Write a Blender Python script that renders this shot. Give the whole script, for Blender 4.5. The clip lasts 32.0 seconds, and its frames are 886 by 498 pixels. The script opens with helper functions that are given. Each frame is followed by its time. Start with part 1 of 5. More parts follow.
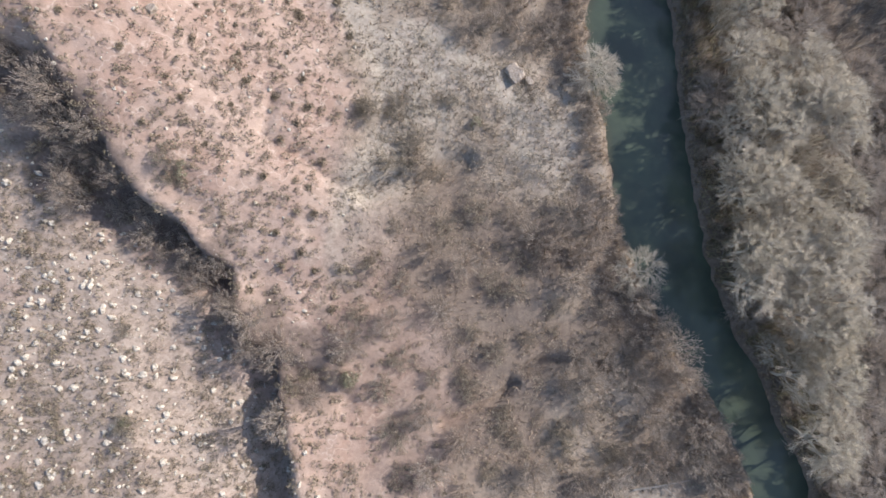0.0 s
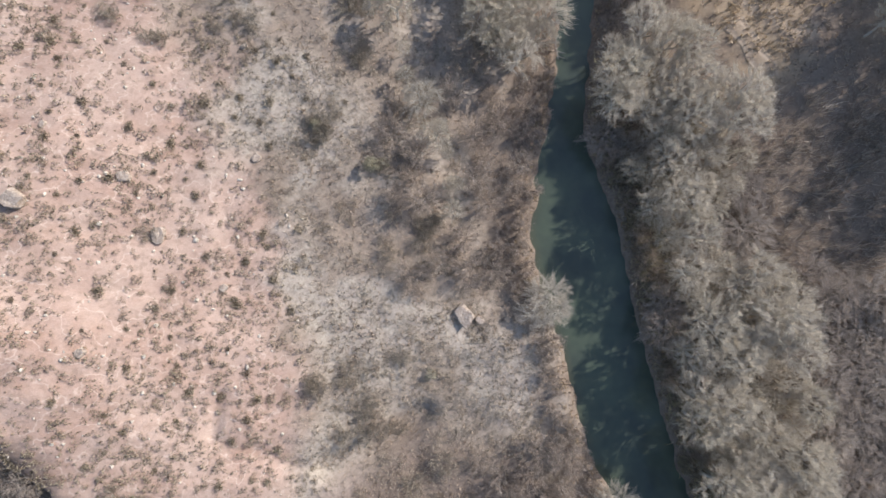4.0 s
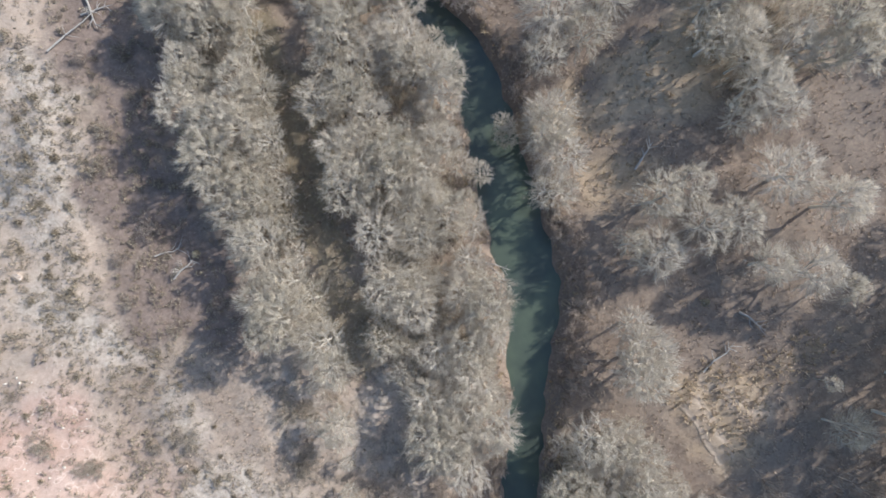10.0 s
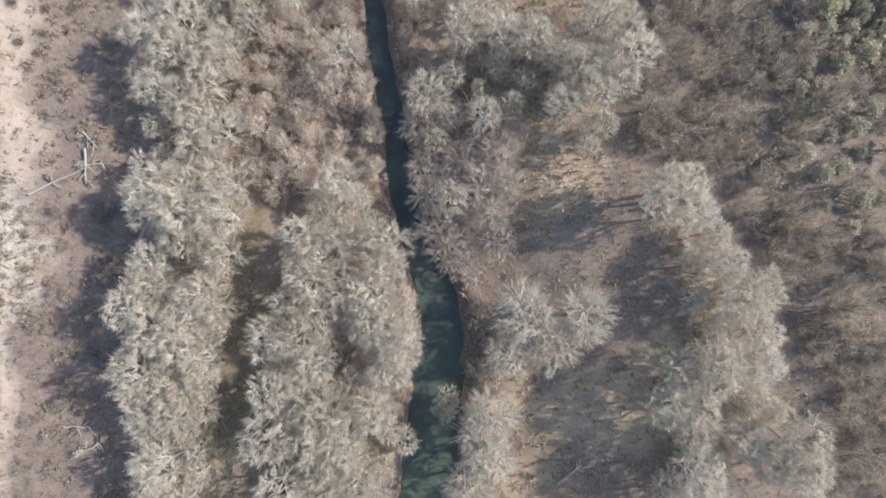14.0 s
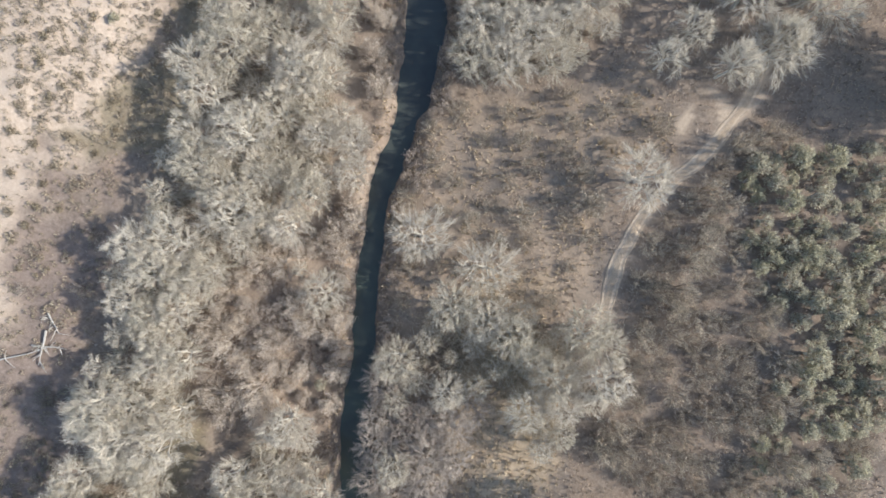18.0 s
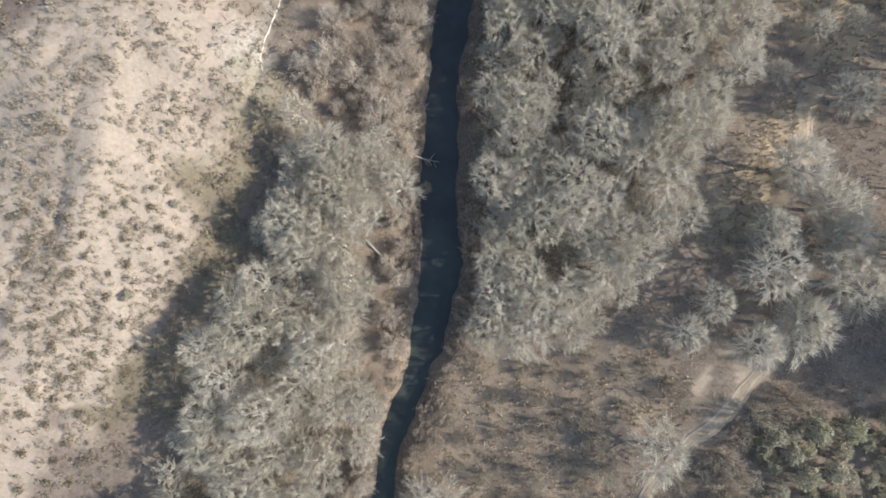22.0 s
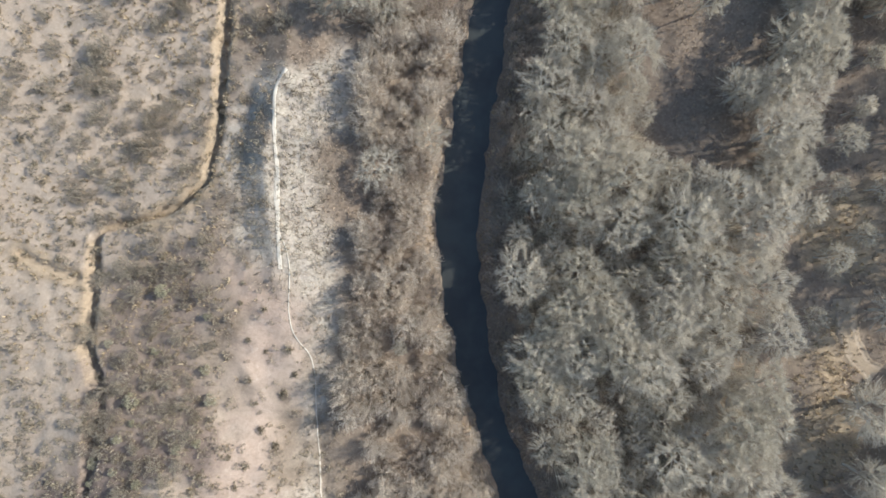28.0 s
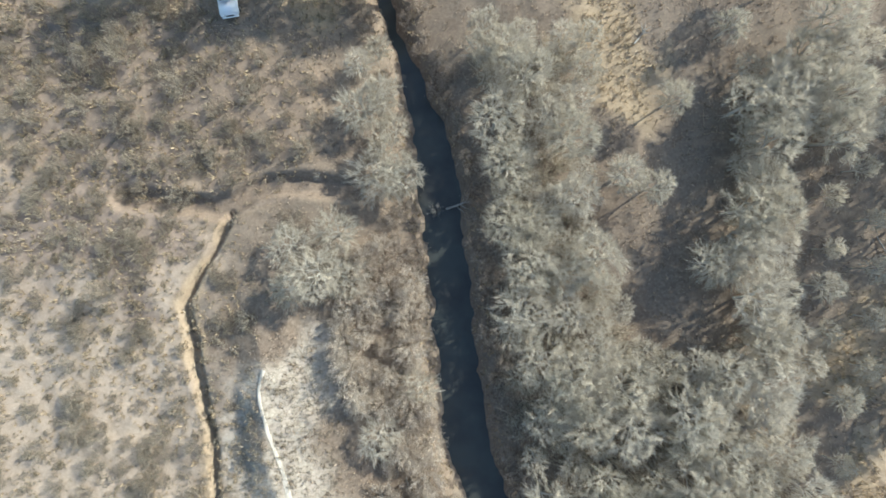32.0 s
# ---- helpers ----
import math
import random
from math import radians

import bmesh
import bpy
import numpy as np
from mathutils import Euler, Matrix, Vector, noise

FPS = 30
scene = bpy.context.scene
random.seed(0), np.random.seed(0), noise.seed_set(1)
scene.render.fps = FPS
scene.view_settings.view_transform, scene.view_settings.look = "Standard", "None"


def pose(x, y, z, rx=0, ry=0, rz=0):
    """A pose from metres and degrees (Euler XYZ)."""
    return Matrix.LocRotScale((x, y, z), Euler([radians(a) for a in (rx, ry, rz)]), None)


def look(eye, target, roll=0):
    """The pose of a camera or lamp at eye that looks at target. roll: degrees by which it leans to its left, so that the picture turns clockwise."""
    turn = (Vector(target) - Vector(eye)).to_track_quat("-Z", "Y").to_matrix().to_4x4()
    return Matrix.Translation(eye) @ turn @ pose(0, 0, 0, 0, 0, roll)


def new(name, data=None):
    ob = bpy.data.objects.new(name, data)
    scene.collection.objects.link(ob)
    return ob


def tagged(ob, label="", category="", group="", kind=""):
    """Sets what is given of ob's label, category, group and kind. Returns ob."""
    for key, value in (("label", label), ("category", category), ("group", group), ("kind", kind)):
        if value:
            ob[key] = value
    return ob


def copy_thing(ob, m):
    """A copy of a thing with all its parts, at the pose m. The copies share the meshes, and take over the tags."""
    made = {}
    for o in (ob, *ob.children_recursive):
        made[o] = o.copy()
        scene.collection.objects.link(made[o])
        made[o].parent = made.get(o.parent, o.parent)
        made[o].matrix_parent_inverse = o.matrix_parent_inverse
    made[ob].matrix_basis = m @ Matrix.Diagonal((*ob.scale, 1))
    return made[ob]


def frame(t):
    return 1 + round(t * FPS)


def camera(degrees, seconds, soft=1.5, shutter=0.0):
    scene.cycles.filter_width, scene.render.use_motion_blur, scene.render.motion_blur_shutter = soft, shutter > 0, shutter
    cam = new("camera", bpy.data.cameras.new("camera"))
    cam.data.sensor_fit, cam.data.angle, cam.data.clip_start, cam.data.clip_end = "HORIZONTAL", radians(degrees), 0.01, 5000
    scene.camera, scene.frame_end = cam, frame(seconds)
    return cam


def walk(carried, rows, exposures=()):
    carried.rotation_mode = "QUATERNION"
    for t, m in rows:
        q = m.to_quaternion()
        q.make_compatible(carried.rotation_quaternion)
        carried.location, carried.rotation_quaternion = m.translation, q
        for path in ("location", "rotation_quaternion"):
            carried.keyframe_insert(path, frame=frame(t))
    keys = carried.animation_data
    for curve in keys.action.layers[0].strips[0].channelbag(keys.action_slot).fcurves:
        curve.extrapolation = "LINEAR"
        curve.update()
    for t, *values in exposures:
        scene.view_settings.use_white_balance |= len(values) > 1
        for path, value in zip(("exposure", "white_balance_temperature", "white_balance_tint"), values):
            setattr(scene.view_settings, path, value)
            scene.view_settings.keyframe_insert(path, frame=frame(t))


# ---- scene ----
cam = camera(92.5, 32.0, 1.55)
METRES, EYE, TILT, LEAN, TURN = 197.0, 38.2, 0.0, 0.0, 0.0
ROWS = [
    (0.0, 0.0, 0.0, 0.0, 10.35, -85.37, -0.85),
    (0.5, -0.0018, 0.0147, 0.0008, 3.21, -85.46, -0.31),
    (1.0, -0.0025, 0.029, 0.0016, 1.85, -85.49, -0.22),
    (1.5, -0.0023, 0.0437, 0.0022, 1.21, -85.6, -0.21),
    (2.0, -0.0015, 0.058, 0.003, 0.89, -85.6, -0.26),
    (2.5, -0.0001, 0.0727, 0.0037, 0.41, -85.65, -0.28),
    (3.0, 0.0019, 0.0876, 0.0044, 0.71, -85.76, -0.32),
    (3.5, 0.0038, 0.1024, 0.0051, 2.87, -85.81, -0.5),
    (5.5, 0.01, 0.1634, 0.0077, 3.6, -86.07, -0.71),
    (6.0, 0.0114, 0.1789, 0.0082, 3.49, -86.18, -0.72),
    (6.5, 0.0127, 0.1944, 0.0088, 3.39, -86.26, -0.68),
    (7.0, 0.0136, 0.2098, 0.0096, 3.24, -86.27, -0.77),
    (7.5, 0.015, 0.2254, 0.0102, 3.15, -86.33, -0.7),
    (8.0, 0.0159, 0.2413, 0.0109, 3.05, -86.4, -0.72),
    (8.5, 0.0167, 0.2574, 0.0115, 2.99, -86.57, -0.74),
    (9.0, 0.0175, 0.2733, 0.0123, 2.93, -86.62, -0.75),
    (9.5, 0.0183, 0.2896, 0.0129, 2.86, -86.76, -0.71),
    (10.0, 0.0187, 0.3056, 0.0137, 2.83, -86.79, -0.75),
    (10.5, 0.0192, 0.3214, 0.0142, 2.85, -86.79, -0.76),
    (11.0, 0.0198, 0.3373, 0.0147, 3.96, -86.84, -0.81),
    (11.5, 0.0203, 0.3535, 0.0153, 5.9, -86.96, -0.94),
    (12.0, 0.0206, 0.3697, 0.016, 8.97, -87.11, -1.1),
    (12.5, 0.0204, 0.3858, 0.0167, 12.38, -87.21, -1.25),
    (13.0, 0.0194, 0.4024, 0.0174, 15.4, -87.44, -1.43),
    (13.5, 0.018, 0.4185, 0.0182, 18.47, -87.51, -1.54),
    (14.0, 0.0157, 0.4347, 0.0188, 22.04, -87.67, -1.74),
    (14.5, 0.0132, 0.4505, 0.0194, 26.42, -87.79, -1.86),
    (16.5, -0.0078, 0.5111, 0.0211, 35.93, -88.28, -2.27),
    (17.0, -0.0154, 0.5254, 0.0214, 36.31, -88.35, -2.34),
    (17.5, -0.0237, 0.5394, 0.0218, 36.58, -88.39, -2.37),
    (18.0, -0.0328, 0.5534, 0.0221, 36.81, -88.51, -2.4),
    (18.5, -0.0421, 0.5669, 0.0222, 37.14, -88.55, -2.4),
    (19.0, -0.0519, 0.58, 0.0223, 37.23, -88.62, -2.41),
    (19.5, -0.0623, 0.5926, 0.0224, 37.33, -88.68, -2.39),
    (20.0, -0.0724, 0.6043, 0.0224, 37.51, -88.79, -2.38),
    (20.5, -0.0832, 0.6164, 0.0224, 37.68, -88.84, -2.34),
    (21.0, -0.0941, 0.6285, 0.0224, 37.78, -88.87, -2.31),
    (21.5, -0.105, 0.6404, 0.0223, 37.84, -88.95, -2.28),
    (22.0, -0.116, 0.6521, 0.0223, 37.89, -89.01, -2.26),
    (22.5, -0.1269, 0.664, 0.0222, 37.81, -89.09, -2.23),
    (23.0, -0.1379, 0.676, 0.0223, 37.0, -89.18, -2.2),
    (23.5, -0.1485, 0.688, 0.0223, 35.84, -89.25, -2.13),
    (24.0, -0.1591, 0.6998, 0.0223, 33.86, -89.21, -2.13),
    (24.5, -0.1692, 0.7121, 0.0223, 30.62, -89.19, -2.05),
    (25.0, -0.1786, 0.7247, 0.0224, 26.64, -89.13, -1.94),
    (25.5, -0.1875, 0.7377, 0.0225, 22.85, -89.12, -1.88),
    (27.5, -0.214, 0.7916, 0.0221, 19.21, -89.35, -1.72),
    (28.0, -0.2188, 0.8055, 0.022, 15.62, -89.25, -1.67),
    (28.5, -0.2227, 0.8199, 0.0219, 11.76, -89.23, -1.62),
    (29.0, -0.2257, 0.8345, 0.0219, 8.4, -89.21, -1.6),
    (29.5, -0.2275, 0.8494, 0.0219, 6.43, -89.22, -1.63),
    (30.0, -0.2288, 0.8644, 0.0221, 4.3, -89.21, -1.63),
    (30.5, -0.2296, 0.8791, 0.0221, 1.63, -89.13, -1.64),
    (31.0, -0.2301, 0.8937, 0.0221, 0.44, -89.12, -1.67),
    (31.5, -0.2302, 0.9084, 0.0222, 0.05, -89.12, -1.69),
    (32.0, -0.2302, 0.923, 0.0222, 0.01, -89.1, -1.76),
]
walk(cam, [(t, pose(0, 0, EYE, TILT, LEAN, TURN) @ pose(METRES * x, METRES * y, METRES * z, 90 + pitch, roll, yaw)) for t, x, y, z, yaw, pitch, roll in ROWS], [(0.0, 0.26, 6400, 15), (3.0, 0.24, 6400, 15), (6.0, 0.18, 6350, 14), (9.0, 0.42, 6150, 12), (14.0, 0.74, 6300, 13), (19.0, 0.74, 6350, 9), (24.0, 0.45, 6400, 8), (29.0, 0.5, 6400, 6), (32.0, 0.7, 6350, 1)])

# ---- light: a low winter sun and a clear sky ----
SUN_AZ, SUN_EL = 34.0, 27.0
world = bpy.data.worlds.new("winter_sky")
scene.world = world
world.use_nodes = True
wn = world.node_tree
sky = wn.nodes.new("ShaderNodeTexSky")
sky.sky_type, sky.sun_disc = "NISHITA", False
sky.sun_elevation, sky.sun_rotation = radians(SUN_EL), radians(90 - SUN_AZ)
wn.nodes["Background"].inputs["Strength"].default_value = 0.175
wn.links.new(sky.outputs["Color"], wn.nodes["Background"].inputs["Color"])
sun_dir = Vector((math.cos(radians(SUN_AZ)) * math.cos(radians(SUN_EL)), math.sin(radians(SUN_AZ)) * math.cos(radians(SUN_EL)), math.sin(radians(SUN_EL))))
sun = new("sun", bpy.data.lights.new("sun", "SUN"))
sun.data.energy, sun.data.angle, sun.data.color = 5.0, radians(0.6), (1.0, 0.95, 0.88)
sun.matrix_world = look(sun_dir * 200, (0, 0, 0))

# ---- materials ----


def material(name, rough=0.9, spec=0.2):
    m = bpy.data.materials.new(name)
    m.use_nodes = True
    b = m.node_tree.nodes["Principled BSDF"]
    b.inputs["Roughness"].default_value = rough
    b.inputs["Specular IOR Level"].default_value = spec
    return m, m.node_tree, b


def node(nt, kind, **inputs):
    n = nt.nodes.new(kind)
    for key, value in inputs.items():
        n.inputs[key.replace("_", " ")].default_value = value
    return n


def mix(nt, fac, a, b, blend="MIX"):
    n = nt.nodes.new("ShaderNodeMix")
    n.data_type, n.blend_type = "RGBA", blend
    for slot, v in ((0, fac), (6, a), (7, b)):
        if hasattr(v, "links"):
            nt.links.new(v, n.inputs[slot])
        elif slot == 0:
            n.inputs[0].default_value = v
        else:
            n.inputs[slot].default_value = (*v, 1)
    return n.outputs[2]


def place(nt):
    return nt.nodes.new("ShaderNodeNewGeometry").outputs["Position"]


def speckle(nt, scale, lo=0.35, hi=0.65, detail=4.0, rough=0.6):
    n = node(nt, "ShaderNodeTexNoise", Scale=scale, Detail=detail, Roughness=rough)
    nt.links.new(place(nt), n.inputs["Vector"])
    r = node(nt, "ShaderNodeMapRange", From_Min=lo, From_Max=hi)
    nt.links.new(n.outputs["Fac"], r.inputs["Value"])
    return r.outputs["Result"]


def relief(nt, bsdf, height, strength, distance):
    n = node(nt, "ShaderNodeBump", Strength=strength, Distance=distance)
    nt.links.new(height, n.inputs["Height"])
    nt.links.new(n.outputs["Normal"], bsdf.inputs["Normal"])


def times(nt, a, b):
    n = nt.nodes.new("ShaderNodeMath")
    n.operation = "MULTIPLY"
    for slot, v in ((0, a), (1, b)):
        if hasattr(v, "links"):
            nt.links.new(v, n.inputs[slot])
        else:
            n.inputs[slot].default_value = v
    return n.outputs[0]


def twig_material(name, light, dark, island=0.5, scatter=0.28):
    """Bark or dry twigs: each plant and each twig has its own tone."""
    m, nt, b = material(name, 0.85, 0.15)
    info = nt.nodes.new("ShaderNodeObjectInfo")
    geo = nt.nodes.new("ShaderNodeNewGeometry")
    c = mix(nt, info.outputs["Random"], light, dark)
    shade = node(nt, "ShaderNodeMapRange", To_Min=1.0 - island, To_Max=1.0 + island * 0.6)
    nt.links.new(geo.outputs["Random Per Island"], shade.inputs["Value"])
    hsv = nt.nodes.new("ShaderNodeHueSaturation")
    nt.links.new(shade.outputs["Result"], hsv.inputs["Value"])
    nt.links.new(c, hsv.inputs["Color"])
    nt.links.new(hsv.outputs["Color"], b.inputs["Base Color"])
    # a thin round twig scatters light to all sides, which its flat mesh cannot
    soft = nt.nodes.new("ShaderNodeBsdfTranslucent")
    nt.links.new(hsv.outputs["Color"], soft.inputs["Color"])
    both = node(nt, "ShaderNodeMixShader", Fac=scatter)
    nt.links.new(b.outputs[0], both.inputs[1])
    nt.links.new(soft.outputs[0], both.inputs[2])
    nt.links.new(both.outputs[0], nt.nodes["Material Output"].inputs["Surface"])
    return m


def ground_material():
    m, nt, b = material("valley_soil", 0.95, 0.1)
    za = nt.nodes.new("ShaderNodeAttribute")
    zb = nt.nodes.new("ShaderNodeAttribute")
    za.attribute_name, zb.attribute_name = "cover_a", "cover_b"
    sa, sb = nt.nodes.new("ShaderNodeSeparateColor"), nt.nodes.new("ShaderNodeSeparateColor")
    nt.links.new(za.outputs["Color"], sa.inputs[0])
    nt.links.new(zb.outputs["Color"], sb.inputs[0])
    fine, mid, broad = speckle(nt, 3.2, 0.32, 0.68, 8, 0.78), speckle(nt, 0.9, 0.36, 0.64, 6, 0.65), speckle(nt, 0.16, 0.36, 0.64, 4)
    grit = speckle(nt, 14.0, 0.35, 0.65, 3, 0.6)
    litter = mix(nt, fine, (0.075, 0.058, 0.044), (0.34, 0.27, 0.205))
    litter = mix(nt, times(nt, mid, 0.5), litter, (0.18, 0.13, 0.095))
    litter = mix(nt, times(nt, broad, 0.4), litter, (0.25, 0.21, 0.165))
    red = mix(nt, fine, (0.31, 0.215, 0.17), (0.53, 0.385, 0.315))
    red = mix(nt, times(nt, mid, 0.6), red, (0.335, 0.21, 0.155))
    red = mix(nt, times(nt, broad, 0.5), red, (0.45, 0.335, 0.275))
    ledge_n = node(nt, "ShaderNodeTexNoise", Scale=0.2, Detail=4.0, Roughness=0.55)
    nt.links.new(place(nt), ledge_n.inputs["Vector"])
    ledge_w = nt.nodes.new("ShaderNodeMath")
    ledge_w.operation = "PINGPONG"
    ledge_w.inputs[1].default_value = 0.06
    nt.links.new(ledge_n.outputs["Fac"], ledge_w.inputs[0])
    ledge = node(nt, "ShaderNodeMapRange", From_Min=0.008, From_Max=0.0)
    nt.links.new(ledge_w.outputs[0], ledge.inputs["Value"])
    red = mix(nt, times(nt, broad, 0.4), red, (0.60, 0.475, 0.39))
    red = mix(nt, times(nt, ledge.outputs["Result"], 0.5), red, (0.68, 0.56, 0.47))
    pale = mix(nt, fine, (0.26, 0.225, 0.175), (0.58, 0.52, 0.425))
    pale = mix(nt, times(nt, mid, 0.6), pale, (0.40, 0.345, 0.30))
    pink = mix(nt, fine, (0.30, 0.242, 0.185), (0.50, 0.415, 0.33))
    pink = mix(nt, times(nt, mid, 0.5), pink, (0.45, 0.36, 0.28))
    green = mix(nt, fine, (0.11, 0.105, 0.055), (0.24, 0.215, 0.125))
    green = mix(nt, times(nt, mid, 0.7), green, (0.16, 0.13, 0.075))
    track = mix(nt, fine, (0.36, 0.285, 0.205), (0.52, 0.425, 0.32))
    track = mix(nt, times(nt, mid, 0.5), track, (0.34, 0.265, 0.19))
    tan = mix(nt, fine, (0.27, 0.20, 0.13), (0.50, 0.40, 0.275))
    tan = mix(nt, times(nt, mid, 0.5), tan, (0.36, 0.27, 0.17))
    # scrub tone; also lays shade into the scarp and grove-edge strips
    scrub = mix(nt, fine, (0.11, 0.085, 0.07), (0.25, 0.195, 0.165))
    spots_n = node(nt, "ShaderNodeTexNoise", Scale=1.9, Detail=5.0, Roughness=0.62)
    nt.links.new(place(nt), spots_n.inputs["Vector"])
    spots_r = node(nt, "ShaderNodeMapRange", From_Min=0.53, From_Max=0.64)
    nt.links.new(spots_n.outputs["Fac"], spots_r.inputs["Value"])
    mottle = spots_r.outputs["Result"]
    red = mix(nt, times(nt, mottle, 0.45), red, (0.27, 0.20, 0.155))
    pale = mix(nt, times(nt, mottle, 0.75), pale, (0.22, 0.185, 0.145))
    pink = mix(nt, times(nt, mottle, 0.4), pink, (0.28, 0.225, 0.175))
    c = litter
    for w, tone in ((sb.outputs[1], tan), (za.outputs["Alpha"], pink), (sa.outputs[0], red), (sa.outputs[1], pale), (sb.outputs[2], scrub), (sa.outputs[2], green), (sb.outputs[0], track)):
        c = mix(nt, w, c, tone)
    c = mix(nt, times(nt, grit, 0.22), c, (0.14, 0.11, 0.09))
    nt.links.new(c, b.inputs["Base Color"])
    relief(nt, b, grit, 0.3, 0.05)
    return m


def water_material():
    m, nt, b = material("river_water", 0.15, 0.35)
    sep = nt.nodes.new("ShaderNodeSeparateXYZ")
    nt.links.new(place(nt), sep.inputs[0])
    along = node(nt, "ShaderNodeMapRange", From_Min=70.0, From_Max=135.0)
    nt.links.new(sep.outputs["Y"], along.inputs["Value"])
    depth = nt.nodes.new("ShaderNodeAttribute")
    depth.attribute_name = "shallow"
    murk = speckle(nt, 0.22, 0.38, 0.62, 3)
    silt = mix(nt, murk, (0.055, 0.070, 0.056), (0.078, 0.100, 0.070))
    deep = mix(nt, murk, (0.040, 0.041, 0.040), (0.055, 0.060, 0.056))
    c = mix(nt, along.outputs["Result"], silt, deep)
    c = mix(nt, depth.outputs["Fac"], c, (0.10, 0.095, 0.06))
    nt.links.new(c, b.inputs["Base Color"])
    relief(nt, b, speckle(nt, 2.2, 0.3, 0.7, 3), 0.12, 0.05)
    return m


def stone_material(name="pale_stone", dark=(0.30, 0.24, 0.19), light=(0.47, 0.40, 0.33)):
    m, nt, b = material(name, 0.9, 0.2)
    c = mix(nt, speckle(nt, 6.0), dark, light)
    nt.links.new(c, b.inputs["Base Color"])
    relief(nt, b, speckle(nt, 9.0), 0.6, 0.05)
    return m


def plain_material(name, colour, rough, metal=0.0, spec=0.5):
    m, nt, b = material(name, rough, spec)
    b.inputs["Metallic"].default_value = metal
    c = mix(nt, times(nt, speckle(nt, 12.0), 0.25), colour, tuple(v * 0.7 for v in colour))
    nt.links.new(c, b.inputs["Base Color"])
    return m


SOIL, WATER, STONE = ground_material(), water_material(), stone_material()
BARK = twig_material("pale_poplar_bark", (0.58, 0.545, 0.475), (0.50, 0.46, 0.395), 0.2)
TWIG = twig_material("grey_winter_twigs", (0.625, 0.57, 0.48), (0.54, 0.49, 0.395), 0.35, 0.45)
YOUNG_TWIG = twig_material("grey_brown_brush_twigs", (0.50, 0.44, 0.375), (0.40, 0.345, 0.295), 0.4, 0.4)
BEIGE = twig_material("beige_bush_twigs", (0.66, 0.585, 0.495), (0.55, 0.48, 0.405), 0.35, 0.55)
BROWN = twig_material("brown_winter_twigs", (0.47, 0.405, 0.34), (0.36, 0.30, 0.25), 0.4, 0.45)
GREY_BUSH = twig_material("grey_bush_twigs", (0.41, 0.36, 0.285), (0.33, 0.28, 0.22), 0.5, 0.4)
LEAF = twig_material("grey_green_leaves", (0.41, 0.385, 0.27), (0.46, 0.425, 0.33), 0.45, 0.45)
TUFT = twig_material("dry_scrub", (0.34, 0.29, 0.21), (0.26, 0.215, 0.155), 0.5, 0.35)
FLOOR = twig_material("dry_floor_grass", (0.42, 0.345, 0.265), (0.40, 0.32, 0.245), 0.7)
STRAW = twig_material("dry_grass", (0.50, 0.405, 0.28), (0.38, 0.30, 0.20))
DRY = twig_material("dead_wood", (0.46, 0.44, 0.40), (0.38, 0.36, 0.33), 0.2)

# ---- the plan: woods, bare ground, paths and single plants, in metres ----
GROVE_WEST_LOW = [(-19.7, 75.7), (-11.7, 76.2), (-8.6, 65.6), (-6.9, 60.5), (-4.6, 54.6), (-2, 42.1), (-3.8, 42), (-6.7, 48.1), (-10.5, 53.8), (-14.8, 61.5), (-16.7, 67.1)]
GROVE_WEST_HIGH = [(-29.1, 95.4), (-21.2, 99.3), (-15.4, 86.9), (-13.6, 81.5), (-8.9, 69.3), (-6.9, 61.2), (-13.8, 58.6), (-18.6, 70.4), (-24.2, 83.3)]
GROVE_BANK_LOW = [(-9.4, 76.3), (-1.3, 76.8), (-0.6, 73.9), (3.8, 70.7), (7.3, 67.5), (7.4, 63.7), (9.1, 58.1), (10.5, 45.4), (7.9, 42.6), (5.2, 42.4), (1.8, 46.7), (-1.9, 54.7), (-3.3, 63.1), (-6, 69.2)]
GROVE_BANK_HIGH = [(-11, 87.2), (-7.9, 92.1), (-1.3, 87.5), (2.7, 84), (4.8, 78.8), (4.5, 74.6), (7.1, 70.7), (7.2, 66.7), (-3.5, 62.5), (-8.6, 74.4), (-9.5, 80.1)]
THICKET_BEND = [(-23.3, 100.4), (-11.7, 106.5), (-7.1, 98), (-4.5, 94.5), (-8.8, 92.7), (-12.3, 87.8), (-17, 87)]
GROVE_MID = [(-37.7, 121.3), (-29.8, 127.6), (-21, 117), (-14.7, 112), (-17.3, 108.2), (-16.9, 103.1), (-18.4, 99.6), (-19.4, 91.9), (-16.9, 84.3), (-22.8, 80.1), (-26, 87), (-27.9, 93.1), (-30.4, 100), (-31.5, 105.8), (-34.6, 111.3), (-32.6, 114.1)]
MIXED_MID = [(-17.3, 102.5), (-15.1, 111.2), (-8.6, 100.2), (-4.3, 92.1), (-16.9, 83), (-19.9, 90.6), (-18.8, 98.8)]
GROVE_UPPER = [(-42.2, 133.6), (-37.5, 132.6), (-33.5, 135.3), (-28.8, 134.4), (-27.3, 133), (-29, 129.6), (-28.5, 125.3), (-24.2, 122.4), (-22.4, 118.9), (-32.4, 112.5), (-35.3, 117.5), (-37.3, 123), (-38.8, 127.7)]
THICKET_UPPER = [(-43.6, 134.1), (-44.6, 142.9), (-42.1, 148.6), (-40.2, 152.4), (-18.2, 119.6), (-21.2, 117.6), (-28, 127.6), (-33.7, 135.1), (-38.3, 132.7)]
